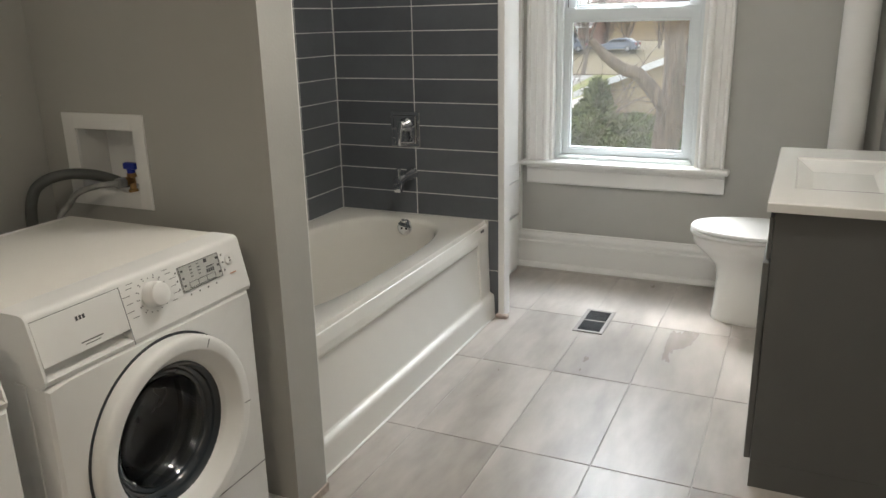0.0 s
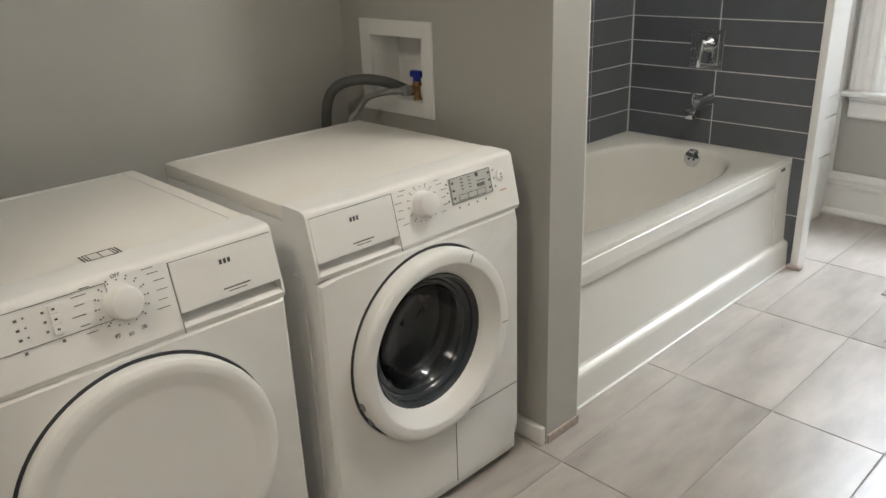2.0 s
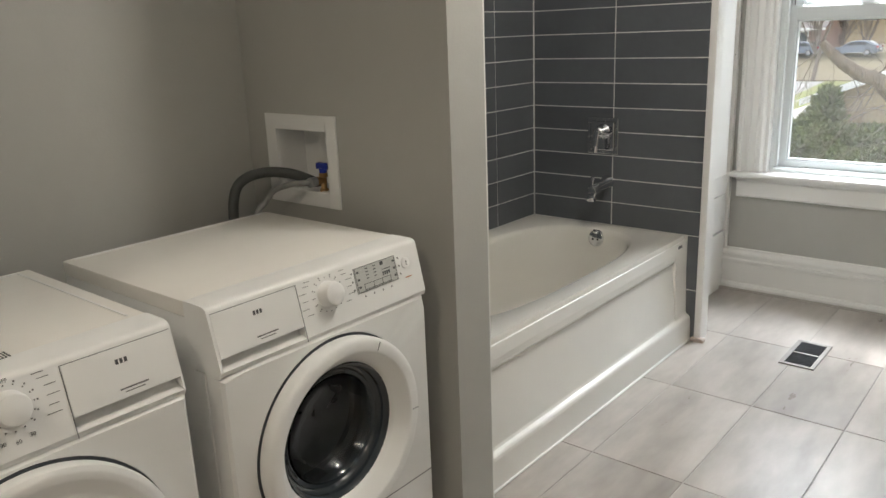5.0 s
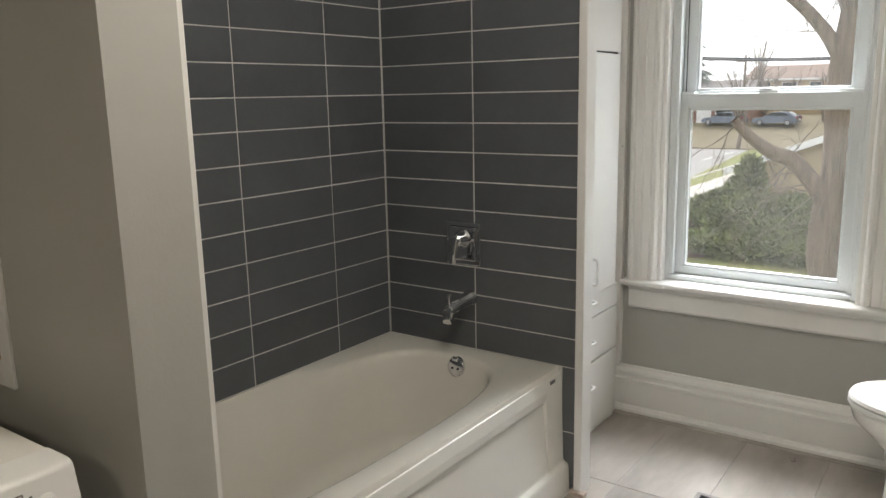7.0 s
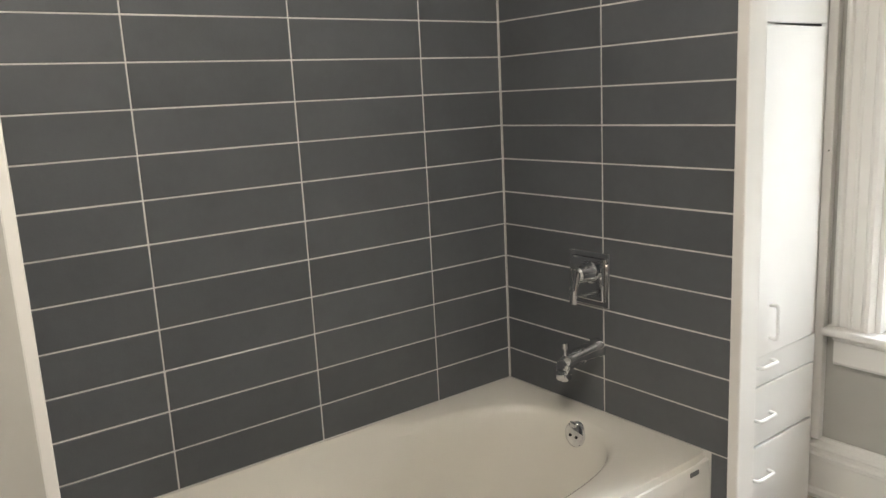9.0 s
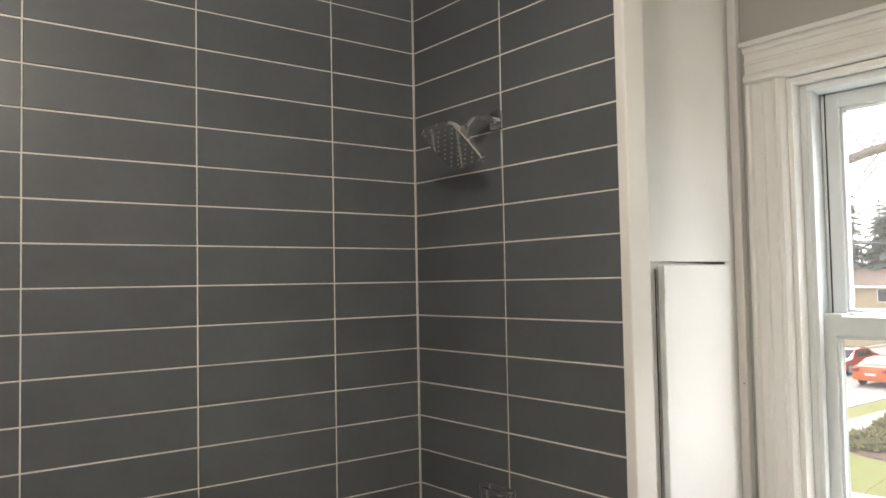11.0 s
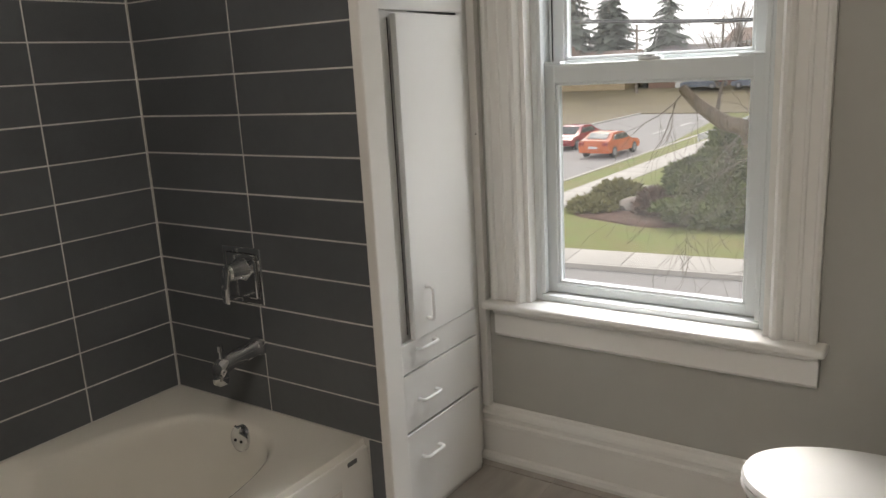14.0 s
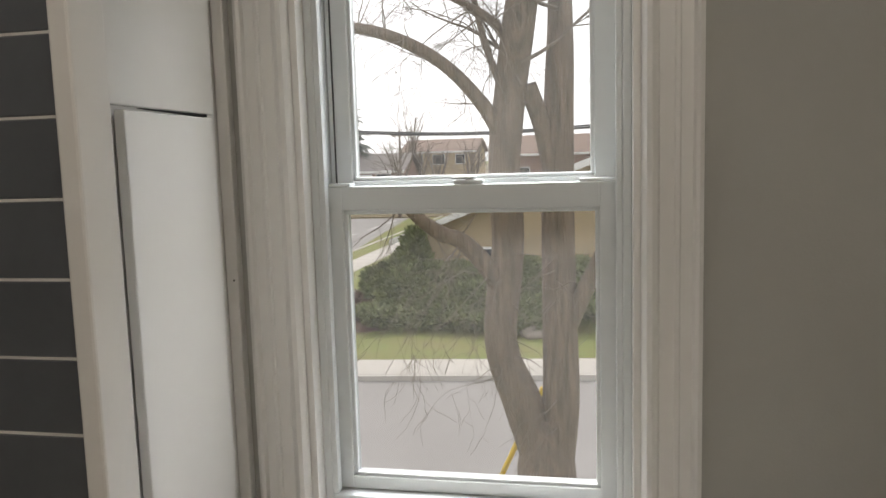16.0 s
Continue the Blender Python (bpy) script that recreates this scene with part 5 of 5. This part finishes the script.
def big_tree():
    t = thing("tree", "large bare twin-stemmed street tree with grey-brown bark", "tree", (0.97, 6.6, GZ))
    rng = random.Random(11)
    bm = bmesh.new()
    def stem(pts, rad, k=18):
        sp = smooth_path(pts, 6)
        n = len(sp)
        rr = []
        for i in range(n):
            f = i / (n - 1) * (len(rad) - 1)
            a = int(min(f, len(rad) - 2))
            rr.append((rad[a] + (rad[a + 1] - rad[a]) * (f - a)) * (1 + 0.05 * noise.noise(sp[i] * 2.2)))
        add_tube(bm, sp, rr, k, cap=False)
    stem([(1.02, 6.62, GZ), (0.99, 6.6, -2.6), (0.96, 6.6, -1.65), (0.92, 6.61, -1.15)], [0.42, 0.30, 0.29, 0.16])
    stem([(0.97, 6.6, -2.1), (0.92, 6.6, -1.6), (0.74, 6.58, -1.0), (0.54, 6.52, -0.35), (0.63, 6.5, 0.6), (0.61, 6.5, 1.4), (0.70, 6.5, 2.2), (0.86, 6.3, 3.2), (0.92, 6.3, 4.6), (0.9, 6.3, 6.5)], [0.20, 0.21, 0.19, 0.165, 0.160, 0.150, 0.150, 0.145, 0.12, 0.06])
    stem([(0.99, 6.61, -2.1), (1.04, 6.62, -1.6), (1.11, 6.64, -1.0), (1.11, 6.66, -0.2), (1.10, 6.68, 0.7), (1.11, 6.7, 1.6), (1.14, 6.7, 2.5), (1.16, 6.75, 3.6), (1.3, 6.8, 5.4)], [0.19, 0.20, 0.185, 0.170, 0.160, 0.155, 0.125, 0.11, 0.06])
    stem([(1.08, 6.68, 1.2), (0.96, 6.6, 1.75), (0.84, 6.5, 2.1)], [0.10, 0.09, 0.09], 12)
    stem([(1.15, 6.66, -0.3), (1.38, 6.6, 0.2), (1.62, 6.5, 0.75), (1.9, 6.4, 1.6)], [0.10, 0.085, 0.07, 0.04], 12)
    # long arching limb and its broken lower neighbour
    limb = [(0.62, 6.45, 1.6), (0.42, 6.4, 1.95), (0.08, 6.25, 2.32), (-0.40, 6.1, 2.58), (-0.9, 6.0, 2.66), (-1.4, 5.95, 2.55), (-1.9, 5.9, 2.35)]
    fork = [(0.74, 6.4, 2.3), (0.60, 6.35, 2.62), (0.28, 6.25, 2.85), (-0.2, 6.15, 3.05), (-0.8, 6.0, 3.2)]
    stem(fork, [0.050, 0.045, 0.035, 0.026, 0.012], 10)
    spur = [(0.66, 6.42, 1.95), (0.48, 6.4, 2.45), (0.36, 6.35, 3.0), (0.30, 6.3, 3.6)]
    stem(spur, [0.040, 0.032, 0.026, 0.012], 10)
    stem(limb, [0.080, 0.070, 0.060, 0.053, 0.047, 0.040, 0.02], 12)
    low = [(0.62, 6.46, 0.1), (0.42, 6.4, 0.42), (0.22, 6.3, 0.66), (0.05, 6.2, 0.74), (-0.15, 6.1, 0.90), (-0.30, 6.0, 1.08)]
    stem(low, [0.10, 0.09, 0.082, 0.075, 0.06, 0.04], 12)
    a = tagged(finish("trunk", bm, M_BARK, smooth=True), "grey-brown furrowed trunk and limbs")
    bm = bmesh.new()
    sp = smooth_path(limb, 4)
    for i in range(26):
        q = sp[rng.randint(4, len(sp) - 1)]
        grow(bm, q, (rng.uniform(-1, 0.2), rng.uniform(-0.6, 0.6), rng.uniform(-0.8, 0.9)), rng.uniform(0.45, 0.95), 0.0075, 2, rng, 0.2, 5, 4)
    for side_limb in (fork, spur):
        sp = smooth_path(side_limb, 4)
        for i in range(16):
            q = sp[rng.randint(3, len(sp) - 1)]
            grow(bm, q, (rng.uniform(-1, 0.5), rng.uniform(-0.5, 0.5), rng.uniform(-0.9, 0.9)), rng.uniform(0.4, 1.0), 0.009, 2, rng, 0.15, 5, 4)
    sp = smooth_path(low, 4)
    for i in range(12):
        q = sp[rng.randint(3, len(sp) - 1)]
        grow(bm, q, (rng.uniform(-1, 0.4), rng.uniform(-0.8, 0.3), rng.uniform(-0.9, 0.4)), rng.uniform(0.5, 1.1), 0.008, 2, rng, 0.25, 5, 4)
    for i in range(20):
        z = rng.uniform(-1.2, 0.6)
        x = 0.60 if i % 2 else 1.08
        grow(bm, (x, 6.45, z), (rng.uniform(-0.9, 0.7), -0.7, rng.uniform(-0.7, 0.3)), rng.uniform(0.4, 0.9), 0.007, 2, rng, 0.25, 5, 3)
    for i in range(16):
        z = rng.uniform(2.0, 4.2)
        x = 0.8 if i % 2 else 1.14
        grow(bm, (x, 6.35, z), (rng.uniform(-1, 0.8), rng.uniform(-0.6, 0.6), rng.uniform(-0.1, 0.9)), rng.uniform(1.0, 1.9), 0.020, 2, rng, 0.05, 6, 5)
    b = tagged(finish("twig", bm, M_TWIG), "thin bare twigs", kind="stuff")
    adopt(t, a, b)
big_tree()
tagged(tube("guy_wire_guard", [(-0.43, 7.4, GZ), (0.44, 7.4, -2.03), (0.88, 7.4, -1.08)], 0.03, M_YELLOW, k=10), "yellow plastic guard on a guy wire beside the tree", "cable guard")

def bare_tree(x, y, h, seed, spread=0.5):
    t = thing("bare_tree", "distant leafless tree with fine upright branches", "tree", (x, y, GZ), "distant bare trees")
    rng = random.Random(seed)
    bm = bmesh.new()
    grow(bm, (x, y, GZ), (0, 0, 1), h * 0.75, h * 0.022, 0, rng)
    for i in range(9):
        f = rng.uniform(0.25, 0.75)
        a = rng.uniform(0, 6.28)
        grow(bm, (x, y, GZ + h * 0.7 * f), (math.cos(a) * spread, math.sin(a) * spread, 1), h * (0.85 - f) , h * 0.009, 2, rng, 0, 4, 4)
    adopt(t, finish("branch", bm, M_TWIG))

def spruce(x, y, h, r, seed):
    t = thing("spruce_tree", "tall dark green distant spruce tree", "tree", (x, y, GZ), "distant spruces")
    rng = random.Random(seed)
    bm = bmesh.new()
    add_tube(bm, [(x, y, GZ), (x, y, GZ + h)], [0.25, 0.03], 6)
    a = finish("trunk", bm, M_BARK)
    bm = bmesh.new()
    z = 0.08
    while z < 0.99:
        rad = r * (1 - z) ** 0.8 + 0.08
        for j in range(max(4, int(11 * (1 - z)) + 4)):
            an = rng.uniform(0, 6.28)
            ln = rad * rng.uniform(0.6, 1.15)
            base = Vector((x, y, GZ + h * z))
            d = Vector((math.cos(an), math.sin(an), -0.25))
            s = d.cross(Vector((0, 0, 1))).normalized()
            for q in range(5):
                f = q / 5
                c = base + d * ln * f
                w = ln * 0.30 * (1.15 - f)
                v = [bm.verts.new(c + s * w), bm.verts.new(c - s * w), bm.verts.new(c + d * ln * 0.34 + Vector((0, 0, rng.uniform(-0.35, 0.05))))]
                bm.faces.new(v)
                v = [bm.verts.new(c + s * w * 0.5), bm.verts.new(c - s * w * 0.5), bm.verts.new(c + d * ln * 0.1 + Vector((0, 0, -w * 1.3)))]
                bm.faces.new(v)
        z += 0.032
    b = tagged(finish("needle_branch", bm, M_SPRUCE), kind="stuff")
    adopt(t, a, b)

spruce(-26.7, 86, 13.8, 5.6, 1)
spruce(-33.4, 87, 15.0, 5.8, 2)
spruce(-35.8, 90, 14.0, 6.0, 5)
spruce(-38.4, 86, 19.6, 6.4, 6)
bare_tree(-20.2, 90, 14.0, 51, 0.12)
for i, (x, y, h) in enumerate(((-17, 70, 10), (-12, 82, 9), (-8, 74, 8), (-4, 86, 10), (-14, 96, 11), (3, 80, 9), (9, 78, 9), (-22, 100, 11), (-40, 100, 12), (-6, 64, 7), (-19, 88, 9), (14, 90, 11), (-1, 92, 9), (-29, 92, 9), (-16, 84, 9), (-24, 98, 10), (-30, 88, 8))):
    bare_tree(x, y, h, 20 + i)

# ---- houses ----
def house(name, label, x0, x1, y0, y1, wall_h, rise, wall_m, roof_m, gable_front, windows, z=GZ, overhang=0.5, door=None, chimney=None):
    h = thing(name, label, "house", ((x0 + x1) / 2, (y0 + y1) / 2, z))
    parts = []
    bm = bmesh.new()
    add_box(bm, x0, x1, y0, y1, z, z + wall_h)
    t = z + wall_h
    if gable_front:
        add_prism(bm, [(x0, t), (x1, t), ((x0 + x1) / 2, t + rise)], "y", y0, y1)
    else:
        add_prism(bm, [(y0, t), (y1, t), ((y0 + y1) / 2, t + rise)], "x", x0, x1)
    parts.append(finish("wall", bm, wall_m))
    bm = bmesh.new()
    o, th = overhang, 0.16
    if gable_front:
        c, s = (x0 + x1) / 2, rise / ((x1 - x0) / 2)
        for e, sg in ((x0, -1), (x1, 1)):
            add_prism(bm, [(c, t + rise + 0.02), (e + sg * o, t - o * s + 0.02), (e + sg * o, t - o * s + th), (c, t + rise + th + 0.02)], "y", y0 - o, y1 + o)
    else:
        c, s = (y0 + y1) / 2, rise / ((y1 - y0) / 2)
        for e, sg in ((y0, -1), (y1, 1)):
            add_prism(bm, [(c, t + rise + 0.02), (e + sg * o, t - o * s + 0.02), (e + sg * o, t - o * s + th), (c, t + rise + th + 0.02)], "x", x0 - o, x1 + o)
    parts.append(finish("roof", bm, roof_m))
    bm = bmesh.new()
    if gable_front:
        for e, sg in ((x0, -1), (x1, 1)):
            add_prism(bm, [(c, t + rise - 0.06), (e + sg * (o + 0.02), t - o * s - 0.06), (e + sg * (o + 0.02), t - o * s + th + 0.02), (c, t + rise + th + 0.04)], "y", y0 - o - 0.05, y0 - o - 0.003)
    else:
        add_box(bm, x0 - o, x1 + o, y0 - o - 0.05, y0 - o - 0.003, t - o * s - 0.06, t - o * s + th + 0.02)
    parts.append(finish("fascia", bm, M_FASCIA))
    for wx, wz, ww, wh in windows:
        fr = box("window", wx - ww / 2 - 0.08, wx + ww / 2 + 0.08, y0 - 0.06, y0 + 0.05, z + wz - 0.08, z + wz + wh + 0.08, M_FASCIA, 0.01)
        pn = box("window_pane", wx - ww / 2, wx + ww / 2, y0 - 0.065, y0 - 0.02, z + wz, z + wz + wh, M_WINDARK, 0)
        parts += [fr, pn]
    if door:
        parts.append(box("garage_door", door[0], door[1], y0 - 0.05, y0 + 0.04, z + 0.02, z + door[2], M_FASCIA if len(door) < 4 else door[3], 0.01))
    if chimney:
        parts.append(box("chimney", chimney[0] - 0.45, chimney[0] + 0.45, chimney[1] - 0.45, chimney[1] + 0.45, t, t + rise + 0.9, M_REDBRICK, 0.02))
    adopt(h, *parts)

house("house", "buff brick bungalow with white fascia behind the bush", -5.6, 8.0, 27.2, 39, 2.45, 2.6, M_BUFF, M_ROOF, True, [(-2.2, 1.0, 1.0, 1.0), (2.6, 0.9, 1.8, 1.2)])
house("house", "distant low bungalow with brown hipped roof", -42, -29.5, 80, 88, 2.5, 1.5, M_BUFF, M_ROOFRED, False, [(-39, 0.9, 1.6, 1.2), (-35.5, 0.9, 2.2, 1.2), (-31.5, 0.9, 1.2, 1.2)], z=-2.1, chimney=(-36.8, 84))
house("house", "distant red brick bungalow with grey roof", -27.2, -19.5, 81, 89, 2.5, 1.7, M_REDBRICK, M_ROOF, False, [(-25.5, 1.0, 1.4, 1.1), (-21.5, 1.0, 1.6, 1.1)], z=-2.1, door=(-24.3, -22.8, 2.1))
house("house", "distant two-storey red brick house with brown roof", -9, 3, 88, 98, 3.9, 2.0, M_REDBRICK, M_ROOFRED, False, [(-7, 1.0, 1.6, 1.3), (-3, 1.0, 1.6, 1.3), (1, 1.0, 1.4, 1.3)], z=-2.1)
house("house", "distant buff two-storey house with brown roof", -25, -15, 104, 114, 4.6, 1.6, M_BUFF, M_ROOFRED, False, [(-23, 2.9, 1.4, 1.2), (-20, 2.9, 1.6, 1.2), (-17, 2.9, 1.2, 1.2)], z=-2.1)
house("house", "distant red brick house behind bare trees", 6, 20, 82, 92, 2.7, 2.6, M_REDBRICK, M_ROOFRED, True, [(9, 1.0, 1.8, 1.2), (16, 1.0, 1.8, 1.2)], z=-2.1)

# ---- cars, poles and cables ----
def car(label, at, paint, turn):
    c = thing("car", label, "car", (0, 0, 0))
    bm = bmesh.new()
    prof = [(-2.1, 0.30), (2.05, 0.28), (2.15, 0.45), (2.10, 0.66), (1.75, 0.78), (1.0, 0.88), (0.35, 1.30), (-0.35, 1.40), (-1.1, 1.34), (-1.75, 1.02), (-2.08, 0.98), (-2.15, 0.62)]
    rings = []
    for f, inset in ((-1, 0.10), (-0.93, 0.03), (-0.5, 0.0), (0.5, 0.0), (0.93, 0.03), (1, 0.10)):
        rings.append([Vector((f * (0.90 if z < 0.9 else 0.90 - (z - 0.9) * 0.42), x * (1 - inset * 0.3), z - inset * 0.35 * (z > 0.8))) for x, z in prof])
    add_rings(bm, rings, cap0=True, cap1=True)
    body = finish("body", bm, paint, smooth=True)
    bm = bmesh.new()
    add_prism(bm, [(-1.18, 1.32), (-1.70, 1.045), (-1.74, 1.055), (-1.20, 1.345)], "x", -0.58, 0.58)
    add_prism(bm, [(0.98, 0.90), (0.36, 1.285), (0.38, 1.31), (1.02, 0.915)], "x", -0.60, 0.60)
    for sx in (-1, 1):
        add_prism(bm, [(0.75, 0.92), (0.25, 1.24), (-0.9, 1.25), (-1.4, 0.98)], "x", sx * 0.80 - 0.06, sx * 0.80 + 0.06)
    glass = finish("window", bm, M_WINDARK)
    lampm = [box("tail_lamp", sx * 0.72 - 0.16, sx * 0.72 + 0.16, -2.17, -2.05, 0.72, 0.90, M_LAMPRED, 0.03) for sx in (-1, 1)]
    bm = bmesh.new()
    add_box(bm, -0.26, 0.26, -2.175, -2.10, 0.55, 0.67, 0.01)
    plate = finish("number_plate", bm, M_FASCIA)
    parts = [body, glass, *lampm, plate]
    for sx in (-0.80, 0.80):
        for yy in (-1.3, 1.32):
            w = lathe("wheel", [(sx - 0.11, 0.20), (sx - 0.11, 0.30), (sx - 0.08, 0.325), (sx + 0.08, 0.325), (sx + 0.11, 0.30), (sx + 0.11, 0.20)], "x", (0, yy, 0.325), M_TYRE, k=24)
            r = lathe("rim", [(sx - 0.115, 0.0), (sx - 0.115, 0.20), (sx + 0.115, 0.20), (sx + 0.115, 0.0)], "x", (0, yy, 0.325), M_RIM, k=20)
            parts += [w, r]
    for o in parts:
        o.parent = c
    c.matrix_world = pose(*at, 0, 0, turn)
    return c
car("bright orange coupe driving on the main road", (-15.0, 40.3, GZ - 0.084), M_CARORANGE, -3)
car("dark red car driving on the main road", (-18.7, 43.5, GZ - 0.084), M_CARRED, 178)
car("dark blue car parked before a distant house", (-20.9, 79.3, -2.25), M_CARBLUE, 80)
car("dark blue car parked before a distant house", (-15.9, 79.3, -2.25), M_CARBLUE, 84)

for px, py, ph in ((-14.5, 13.75, 7.2), (9.0, 12.75, 7.2), (-19.3, 80, 8.6), (-27.6, 78.5, 8.4), (-7.0, 66, 8.0)):
    bm = bmesh.new()
    add_tube(bm, [(px, py, GZ), (px, py, GZ + ph)], [0.16, 0.11], 10)
    add_box(bm, px - 0.9, px + 0.9, py - 0.06, py + 0.06, GZ + ph - 0.7, GZ + ph - 0.55, 0.01)
    tagged(finish("utility_pole", bm, M_POLE), "weathered wooden utility pole with a crossarm", "pole", "utility poles")
tagged(tube("overhead_cable", [(-14.5, 13.6, 2.75), (-8, 13.3, 2.30), (-4.5, 13.15, 2.08), (-1.2, 13.0, 1.88), (1.5, 12.9, 1.92), (4, 12.8, 2.05), (9, 12.6, 2.4)], 0.022, M_WIRE, k=6), "twisted dark overhead cable across the street", "cable")
tagged(tube("overhead_cable", [(-14.5, 13.65, 2.80), (-8, 13.35, 2.33), (-4.5, 13.2, 2.12), (-1.2, 13.05, 1.91), (1.5, 12.95, 1.96), (4, 12.85, 2.08), (9, 12.65, 2.44)], 0.014, M_WIRE, k=6), "twisted dark overhead cable across the street", "cable")

# ---- pieces: floor and wall tiles ----
def tile_mesh(w, h, thick, material, bevel=0.0018):
    """A bevelled tile in its own xy plane, centred, its face at z = thick."""
    bm = bmesh.new()
    b = bevel
    r0 = [Vector((sx * w / 2, sy * h / 2, 0)) for sx, sy in ((-1, -1), (1, -1), (1, 1), (-1, 1))]
    r1 = [Vector((sx * w / 2, sy * h / 2, thick - b)) for sx, sy in ((-1, -1), (1, -1), (1, 1), (-1, 1))]
    r2 = [Vector((sx * (w / 2 - b), sy * (h / 2 - b), thick)) for sx, sy in ((-1, -1), (1, -1), (1, 1), (-1, 1))]
    add_rings(bm, [r0, r1, r2], cap1=True)
    bmesh.ops.recalc_face_normals(bm, faces=bm.faces)
    me = bpy.data.meshes.new("tile")
    bm.to_mesh(me)
    bm.free()
    me.materials.append(material)
    return me

def tiled_wall(name, label, us, zs, place, grout_box):
    """us, zs: joint lines along the wall and up; place(u, z) gives the pose of a tile centre."""
    back = structure(box(name, *grout_box, M_GROUT, 0), label)
    cache = {}
    rng = random.Random(5)
    for ua, ub in zip(us, us[1:]):
        for za, zb in zip(zs, zs[1:]):
            key = (round(ub - ua, 4), round(zb - za, 4))
            if key not in cache:
                cache[key] = tile_mesh(ub - ua - 0.0036, zb - za - 0.0036, 0.0065, M_TILE)
            o = new("tile", cache[key])
            o.matrix_world = place((ua + ub) / 2, (za + zb) / 2) @ pose(0, 0, rng.uniform(-0.0003, 0.0003), rng.uniform(-0.08, 0.08), rng.uniform(-0.08, 0.08), 0)
            o.parent = back

zs = [DECK + ROW * k for k in range(20)] + [CEIL]
tiled_wall("wall_tiles_side", "charcoal rectangular wall tiles with pale grout beside the tub", [-1.505, -1.120, -0.709, -0.300, -0.002], zs,
           lambda u, z: Matrix(((0, 0, 1, -0.006), (1, 0, 0, u), (0, 1, 0, z), (0, 0, 0, 1))), (-0.012, -0.0012, -1.505, 0.0, DECK - 0.02, CEIL))
tiled_wall("wall_tiles_faucet", "charcoal rectangular wall tiles with pale grout behind the taps", [0.002, 0.411, 0.820], zs,
           lambda u, z: Matrix(((1, 0, 0, u), (0, 0, -1, 0.006), (0, 1, 0, z), (0, 0, 0, 1))), (0.0, 0.822, 0.0012, 0.012, DECK - 0.02, CEIL))
tiled_wall("wall_tiles_strip", "narrow charcoal tile strip between tub and stub wall end", [0.768, 0.820], [0.002, 0.22, DECK],
           lambda u, z: Matrix(((1, 0, 0, u), (0, 0, -1, 0.006), (0, 1, 0, z), (0, 0, 0, 1))), (0.70, 0.822, 0.0012, 0.012, 0.0, DECK - 0.021))
tiled_wall("wall_tiles_foot", "charcoal rectangular wall tiles on the partition", [0.002, 0.411, 0.820], zs,
           lambda u, z: Matrix(((-1, 0, 0, u), (0, 0, 1, -1.511), (0, 1, 0, z), (0, 0, 0, 1))), (0.0, 0.822, -1.517, -1.5062, DECK - 0.02, CEIL))

FX, FY = 0.3035, 0.606
cache = {}
rng = random.Random(9)
for i in range(-4, 5):
    for j in range(-6, 2):
        xa, xb = max(0.0, 0.925 + i * FX), min(EAST, 0.925 + (i + 1) * FX)
        ya, yb = max(-3.25, 0.130 + j * FY), min(NORTH, 0.130 + (j + 1) * FY)
        if xb - xa < 0.02 or yb - ya < 0.02:
            continue
        key = (round(xb - xa, 4), round(yb - ya, 4))
        if key not in cache:
            cache[key] = tile_mesh(xb - xa - 0.0035, yb - ya - 0.0035, 0.003, M_FLOORTILE, 0.0012)
        o = new("tile", cache[key])
        o.matrix_world = pose((xa + xb) / 2, (ya + yb) / 2, -0.003)
        o.parent = floor
